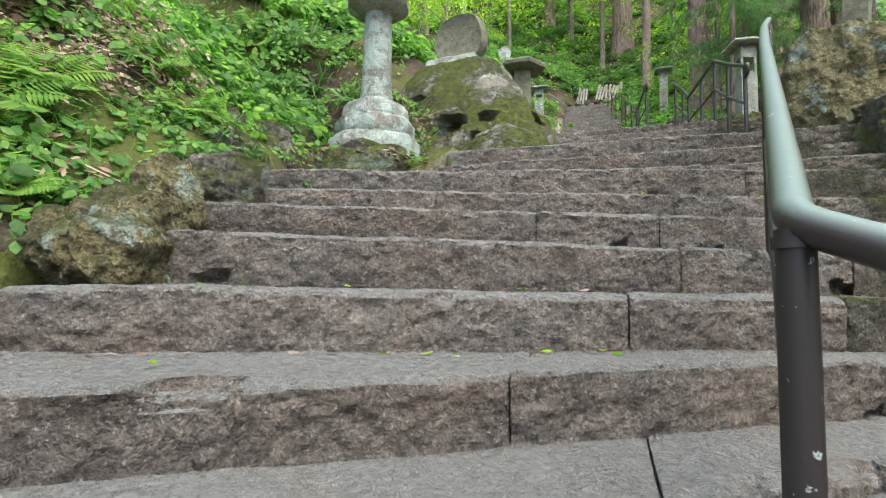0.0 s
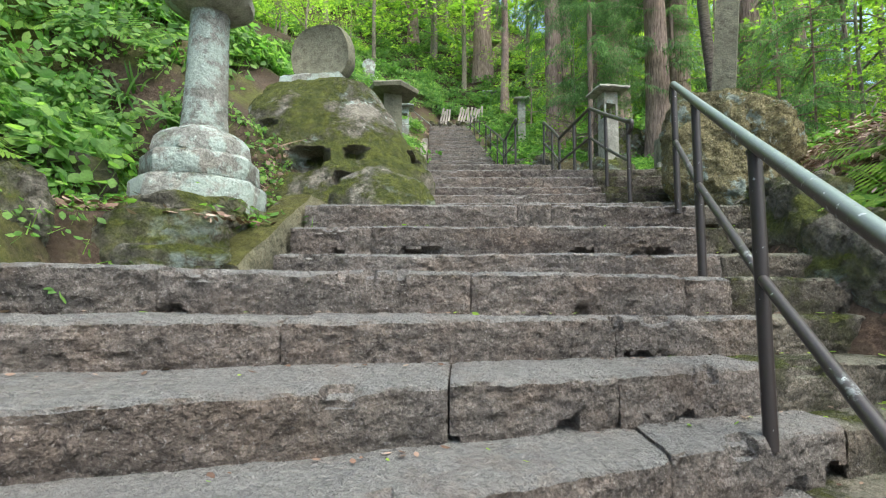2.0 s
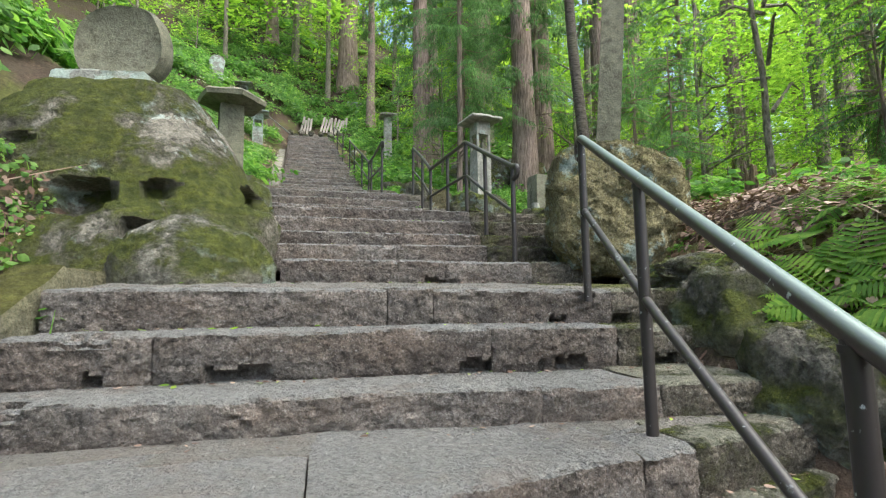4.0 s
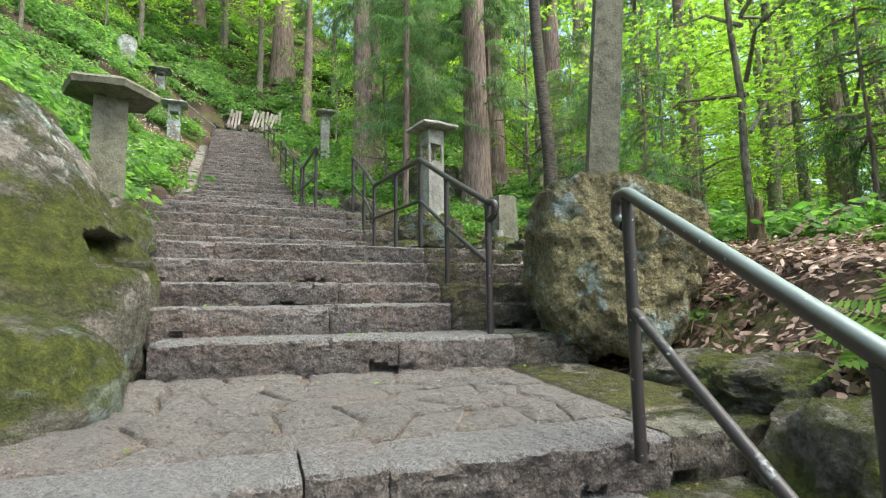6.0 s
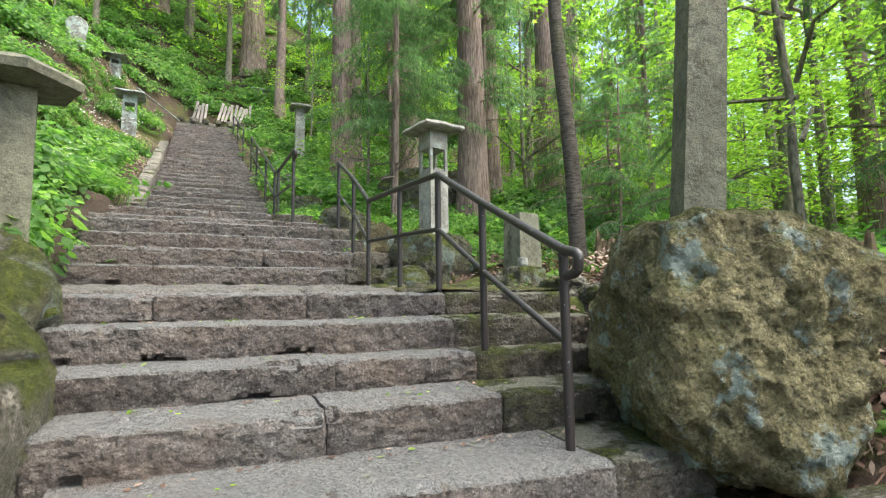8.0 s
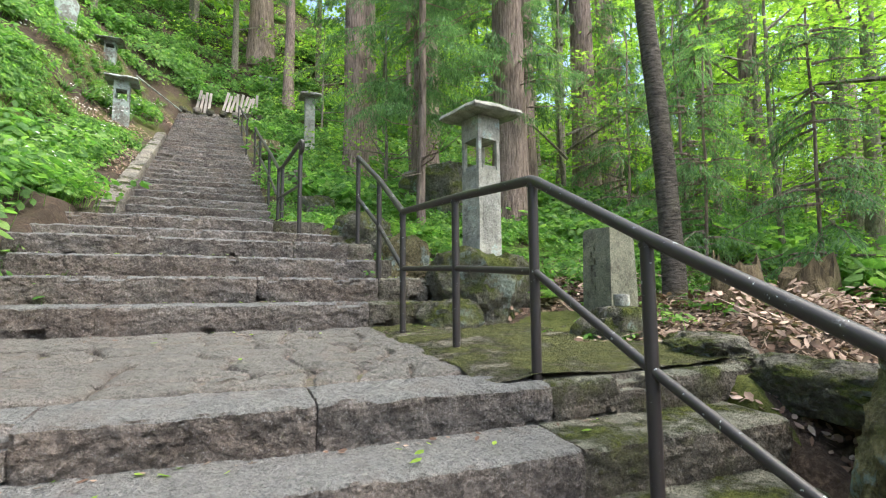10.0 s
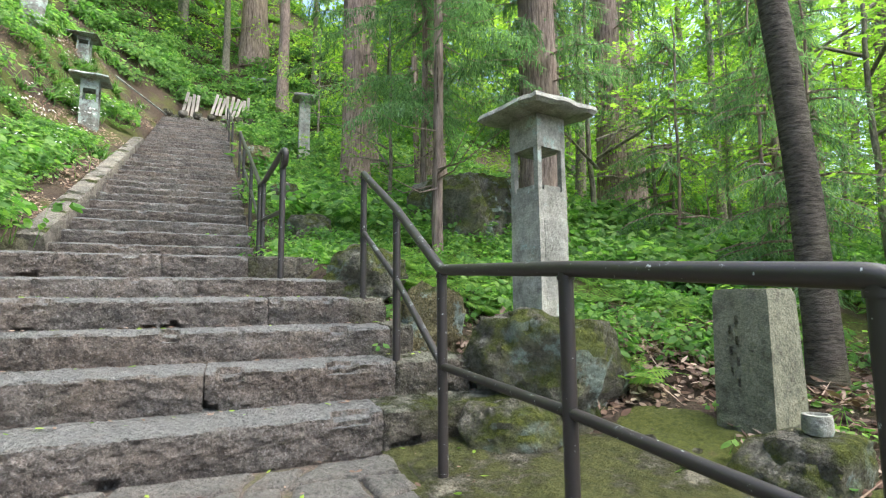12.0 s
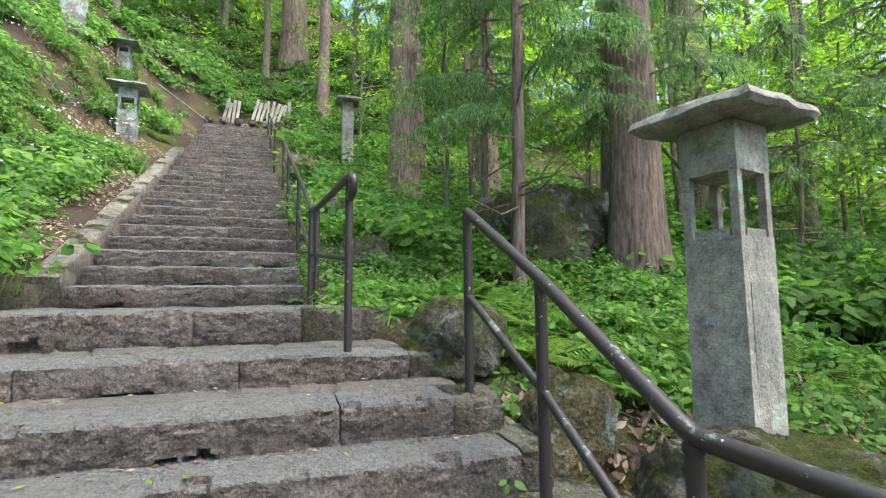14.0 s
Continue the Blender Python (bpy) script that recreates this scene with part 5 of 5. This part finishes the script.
def litter_mesh(seed, n=260, size=1.0):
    rnd = random.Random(seed)
    L = Leaves()
    for i in range(n):
        p = Vector((rnd.uniform(-size, size) * 0.5, rnd.uniform(-size, size) * 0.5, rnd.uniform(0.0, 0.03)))
        L.leaf(p, rand_dir(rnd, 0.35), Vector((rnd.gauss(0, 0.4), rnd.gauss(0, 0.4), 1)), rnd.uniform(0.03, 0.075), rnd.uniform(0.015, 0.04), rnd.uniform(-0.3, 0.4))
    for i in range(7):
        a = rand_dir(rnd, 0.08)
        L.strap(Vector((rnd.uniform(-0.5, 0.5), rnd.uniform(-0.5, 0.5), 0.03)), a, rnd.uniform(0.15, 0.5), 0.008, 0.02, 2)
    return L.mesh("litter", LITTER)


FERNS = [fern_mesh(300 + i, 9 + 2 * i, 0.5) for i in range(3)]
HERBS = [herb_mesh(310 + i, 0.5, 60, LEAF_HERB) for i in range(3)]
BROADS = [herb_mesh(320 + i, 0.5, 34, LEAF_BROAD, (0.135, 0.085), (0.2, 0.55)) for i in range(3)]
TUFTS = [strap_mesh(330 + i, 26, 0.55) for i in range(2)]
LITTERS = [litter_mesh(340 + i) for i in range(3)]


def normal_at(u, v):
    e = 0.15
    a = (ground_z(u + e, v) - ground_z(u - e, v)) / (2 * e)
    b = (ground_z(u, v + e) - ground_z(u, v - e)) / (2 * e)
    return Vector((-a, -b, 1)).normalized()


def plant(me, u, v, turn, size, name, label, group, lift=0.0, follow=0.8, kind=""):
    ob = new(name, me)
    q = Vector((0, 0, 1)).rotation_difference(Vector((0, 0, 1)).lerp(normal_at(u, v), follow))
    m = Matrix.Translation(W(u, v, ground_z(u, v) + lift)) @ Matrix.Rotation(-TURN_STAIRS, 4, "Z") @ q.to_matrix().to_4x4() @ Matrix.Rotation(turn, 4, "Z") @ Matrix.Diagonal((size, size, size, 1))
    ob.matrix_world = m
    return tagged(ob, label, "plant", group, kind)


def scatter(n, meshes, us, vs, size, name, label, group, seed, lift=0.0, keep=None, follow=0.8, kind=""):
    rnd = random.Random(seed)
    made = 0
    while made < n:
        u, v = rnd.uniform(*us), rnd.uniform(*vs)
        n_ok = (u < left_edge(v) - 0.12 or u > right_edge(v) + 0.12) and (keep is None or keep(u, v))
        made += 1
        if not n_ok:
            continue
        plant(meshes[rnd.randrange(len(meshes))], u, v, rnd.uniform(0, 6.28), rnd.uniform(*size), name, label, group, lift, follow, kind)


UND = "leafy green undergrowth on the forest floor"


def left_far(u, v):
    if -2.95 < u and 3.2 < v < 5.6:
        return False
    if v < 4.6 and u > -3.45 + 0.5 * fbm((u, v, 4), 1.1):
        return False
    return u < left_edge(v) - (0.65 if v < 4 else 0.35) and not (-3.3 < u and 4.4 < v < 8.6)


scatter(260, HERBS, (-6, -1.5), (0, 14), (0.7, 1.2), "undergrowth", UND, "undergrowth", 1, keep=left_far, kind="stuff")
scatter(110, BROADS, (-6, -1.8), (5, 14), (0.6, 1.1), "undergrowth", UND, "undergrowth", 2, keep=left_far, kind="stuff")
scatter(260, HERBS + BROADS, (-8, -1.6), (9, 32), (0.7, 1.3), "undergrowth", UND, "undergrowth", 3, kind="stuff", keep=lambda u, v: u < left_edge(v) - (0.5 if v > 12.5 else 0.2) and not (-4.8 < u and 16.5 < v < 26 and fbm((u, v, 2), 0.8) > -0.15))
scatter(430, HERBS + BROADS, (0.8, 9), (11, 32), (0.7, 1.3), "undergrowth", UND, "undergrowth", 4, kind="stuff", keep=lambda u, v: u > right_edge(v) + 0.45 and not (u < 4.4 and v < 14.2))
scatter(420, HERBS + BROADS, (4.6, 18), (0, 16), (0.7, 1.25), "undergrowth", UND, "undergrowth", 5, kind="stuff", keep=lambda u, v: u > 4.9 + 0.5 * fbm((u, v, 0), 0.6))
scatter(260, HERBS + BROADS, (-30, 36), (20, 60), (2.0, 3.2), "undergrowth", UND, "undergrowth", 6, kind="stuff", keep=lambda u, v: not (-9 < u < 6 and v < 44))
scatter(300, HERBS + BROADS + FERNS, (-8, 7), (28.4, 42), (0.9, 1.7), "undergrowth", UND, "undergrowth", 36, kind="stuff", keep=lambda u, v: fbm((u, v, 6), 0.35) > -0.3)
scatter(60, HERBS + FERNS, (-2.6, 2.6), (28.5, 31.5), (0.7, 1.2), "undergrowth", UND, "undergrowth", 38, kind="stuff")
scatter(46, TUFTS, (-4.2, -2.5), (20.5, 25.5), (0.8, 1.3), "grass_tuft", "tuft of long green strap leaves", "tufts", 37, kind="stuff")
scatter(210, LITTERS, (2.1, 5.2), (1.0, 11), (0.9, 1.3), "leaf_litter", "dry brown fallen leaves and twigs", "litter", 7, 0.01, follow=1.0, kind="stuff")
scatter(50, LITTERS, (-4, -2), (0, 6), (0.8, 1.2), "leaf_litter", "dry brown fallen leaves and twigs", "litter", 8, 0.01, follow=1.0, kind="stuff")
scatter(40, LITTERS, (-4, -1.6), (14, 26), (0.8, 1.2), "leaf_litter", "dry brown fallen leaves and twigs", "litter", 9, 0.01, follow=1.0, kind="stuff")
FERN = "bright green fern with arching fronds"
for (u, v, s) in ((2.3, 4.25, 1.15), (2.75, 4.05, 1.1), (2.25, 3.75, 0.9), (2.6, 4.7, 1.0), (2.3, 4.4, 0.8), (2.45, 4.0, 0.8), (2.3, 3.1, 0.8), (2.5, 2.1, 0.8), (2.3, 1.5, 0.8), (2.9, 4.35, 1.0), (3.3, 4.6, 1.1), (2.4, 3.6, 0.8), (2.5, 2.6, 0.9), (3.2, 3.4, 1.0), (2.05, 11.75, 0.9), (2.25, 12.1, 1.1), (2.7, 11.6, 1.0), (1.85, 12.9, 0.9), (2.75, 10.75, 0.9), (2.9, 10.2, 0.8), (3.1, 11.1, 1.0),
                  (2.2, 13.2, 0.9), (-3.1, 3.6, 1.1), (-3.5, 4.2, 1.2), (-4.1, 4.6, 1.2), (-3.3, 5.3, 1.0), (-2.95, 3.0, 0.7), (-3.6, 6.2, 1.1), (-1.5, 7.6, 0.6), (-1.4, 8.6, 0.6), (-2.2, 21.6, 0.9), (5.4, 6.2, 1.3), (5.8, 7.0, 1.3), (6.2, 8.3, 1.2), (5.2, 9.6, 1.1)):
    plant(FERNS[int(u * 10) % 3], u, v, u * 7, s, "fern", FERN, "ferns")
scatter(50, TUFTS, (-3.6, -1.75), (10, 27), (0.7, 1.3), "grass_tuft", "tuft of long green strap leaves", "tufts", 12, kind="stuff")
for (u, v) in ((-3.4, 5.0), (-3.0, 6.0), (-3.9, 5.6), (-1.55, 8.6), (-1.7, 9.6), (-2.0, 10.4), (1.5, 20.5), (1.3, 22)):
    plant(TUFTS[0], u, v, u * 5, 1.1, "grass_tuft", "tuft of long green strap leaves", "tufts")
scatter(44, FERNS, (-4.8, -2.6), (0.5, 6.5), (0.5, 1.1), "fern", FERN, "ferns", 21, keep=lambda u, v: u < left_edge(v) - 0.75 and not (-2.95 < u and v > 3.2))
scatter(75, FERNS, (1.9, 5.0), (10.6, 16), (0.6, 1.0), "fern", FERN, "ferns", 22)
scatter(60, HERBS, (2.6, 5.0), (10.0, 14.4), (0.5, 0.8), "undergrowth", UND, "undergrowth", 26, kind="stuff")
scatter(60, FERNS, (4.8, 8), (2, 10), (0.9, 1.6), "fern", FERN, "ferns", 23)
SEEDLINGS = [herb_mesh(350 + i, 0.45, 34, LEAF_HERB, (0.06, 0.04), (0.03, 0.12)) for i in range(2)]
scatter(50, SEEDLINGS, (0.8, 2.4), (12.3, 19), (0.8, 1.3), "seedlings", "low green seedlings on mossy soil", "seedlings", 27, kind="stuff")
scatter(30, HERBS, (1.2, 2.6), (12.9, 19), (0.45, 0.75), "undergrowth", UND, "undergrowth", 28, kind="stuff")
scatter(56, SEEDLINGS, (-3.6, -1.8), (0.2, 6.4), (0.7, 1.2), "seedlings", "low green seedlings on mossy soil", "seedlings", 24, kind="stuff")
scatter(40, SEEDLINGS, (1.6, 4.2), (0.5, 13), (0.7, 1.2), "seedlings", "low green seedlings on mossy soil", "seedlings", 25, kind="stuff")


# ---- small fallen things on the steps ----
def fallen(n, seed, mat, name, label, size, back=False):
    rnd = random.Random(seed)
    L = Leaves()
    for i in range(n):
        k = rnd.randrange(4, len(STEPS) - 1)
        a, b = STEPS[k], STEPS[k + 1]
        u = rnd.uniform(a[5] + 0.15, min(a[6], 1.7))
        va, vb = a[1] + (a[2] - a[1]) * (u + 1) / 2.2, b[1] + (b[2] - b[1]) * (u + 1) / 2.2
        f = rnd.uniform(0.75, 0.97) if back or rnd.random() < 0.5 else rnd.uniform(0.2, 0.9)
        v = va + (vb - va) * f
        z = a[3] + 0.018
        if vb - va > 1.2:
            z = (land1_z if v < 7 else land2_z)(u, v) + 0.02
        sz = size * rnd.uniform(0.5, 1.4)
        L.leaf(W(u, v, z), rand_dir(rnd, 0.15), Vector((rnd.gauss(0, 0.25), rnd.gauss(0, 0.25), 1)), sz, sz * 0.5, 0.1)
    tagged(new(name, L.mesh(name, mat)), label, "fallen leaves", kind="stuff")


fallen(260, 1, LEAF_MAPLE, "fallen_green_leaves", "scattered small green leaves on the stone steps", 0.035)
fallen(700, 2, LITTER, "fallen_dry_leaves", "dry needles and leaf scraps on the stone steps", 0.03, True)
scatter(110, HERBS, (-4.6, -1.9), (10.5, 19), (0.55, 0.9), "undergrowth", UND, "undergrowth", 31, kind="stuff", keep=lambda u, v: u < left_edge(v) - 0.42)
scatter(40, TUFTS, (-3.2, -1.9), (12.5, 19), (0.6, 0.9), "grass_tuft", "tuft of long green strap leaves", "tufts", 32, kind="stuff", keep=lambda u, v: u < left_edge(v) - 0.4)
scatter(70, TUFTS, (-3.6, -1.8), (9.6, 15), (0.6, 1.0), "grass_tuft", "tuft of long green strap leaves", "tufts", 33, kind="stuff", keep=lambda u, v: u < left_edge(v) - 0.4)


def flower_mesh(seed):
    rnd = random.Random(seed)
    L = Leaves()
    for i in range(7):
        p = Vector((rnd.gauss(0, 0.14), rnd.gauss(0, 0.14), rnd.uniform(0.28, 0.46)))
        for k in range(6):
            L.leaf(p, rand_dir(rnd, 0.5), Vector((0, 0, 1)), 0.03, 0.018, 0.1)
    return L.mesh("flowers", PETAL)


FLOWERS = [flower_mesh(360 + i) for i in range(2)]
scatter(46, FLOWERS, (-4.4, -1.9), (9.5, 24), (0.8, 1.2), "white_flowers", "small white flowers among green leaves", "flowers", 34, kind="stuff", keep=lambda u, v: u < left_edge(v) - 0.4)
scatter(16, FERNS, (-3.3, -2.15), (0.8, 4.3), (0.3, 0.6), "fern", FERN, "ferns", 41, keep=lambda u, v: u < left_edge(v) - 0.3)
scatter(16, SEEDLINGS, (-3.5, -2.1), (0.6, 4.4), (0.7, 1.2), "seedlings", "low green seedlings on mossy soil", "seedlings", 42, kind="stuff")
scatter(46, BROADS, (-5.8, -3.25), (4.6, 9.2), (0.6, 1.0), "undergrowth", UND, "undergrowth", 44, kind="stuff")
scatter(22, FERNS, (-5.2, -3.2), (4.8, 9.0), (0.7, 1.1), "fern", FERN, "ferns", 45)
scatter(18, TUFTS, (-4.6, -3.1), (4.6, 9.0), (0.8, 1.1), "grass_tuft", "tuft of long green strap leaves", "tufts", 46, kind="stuff")
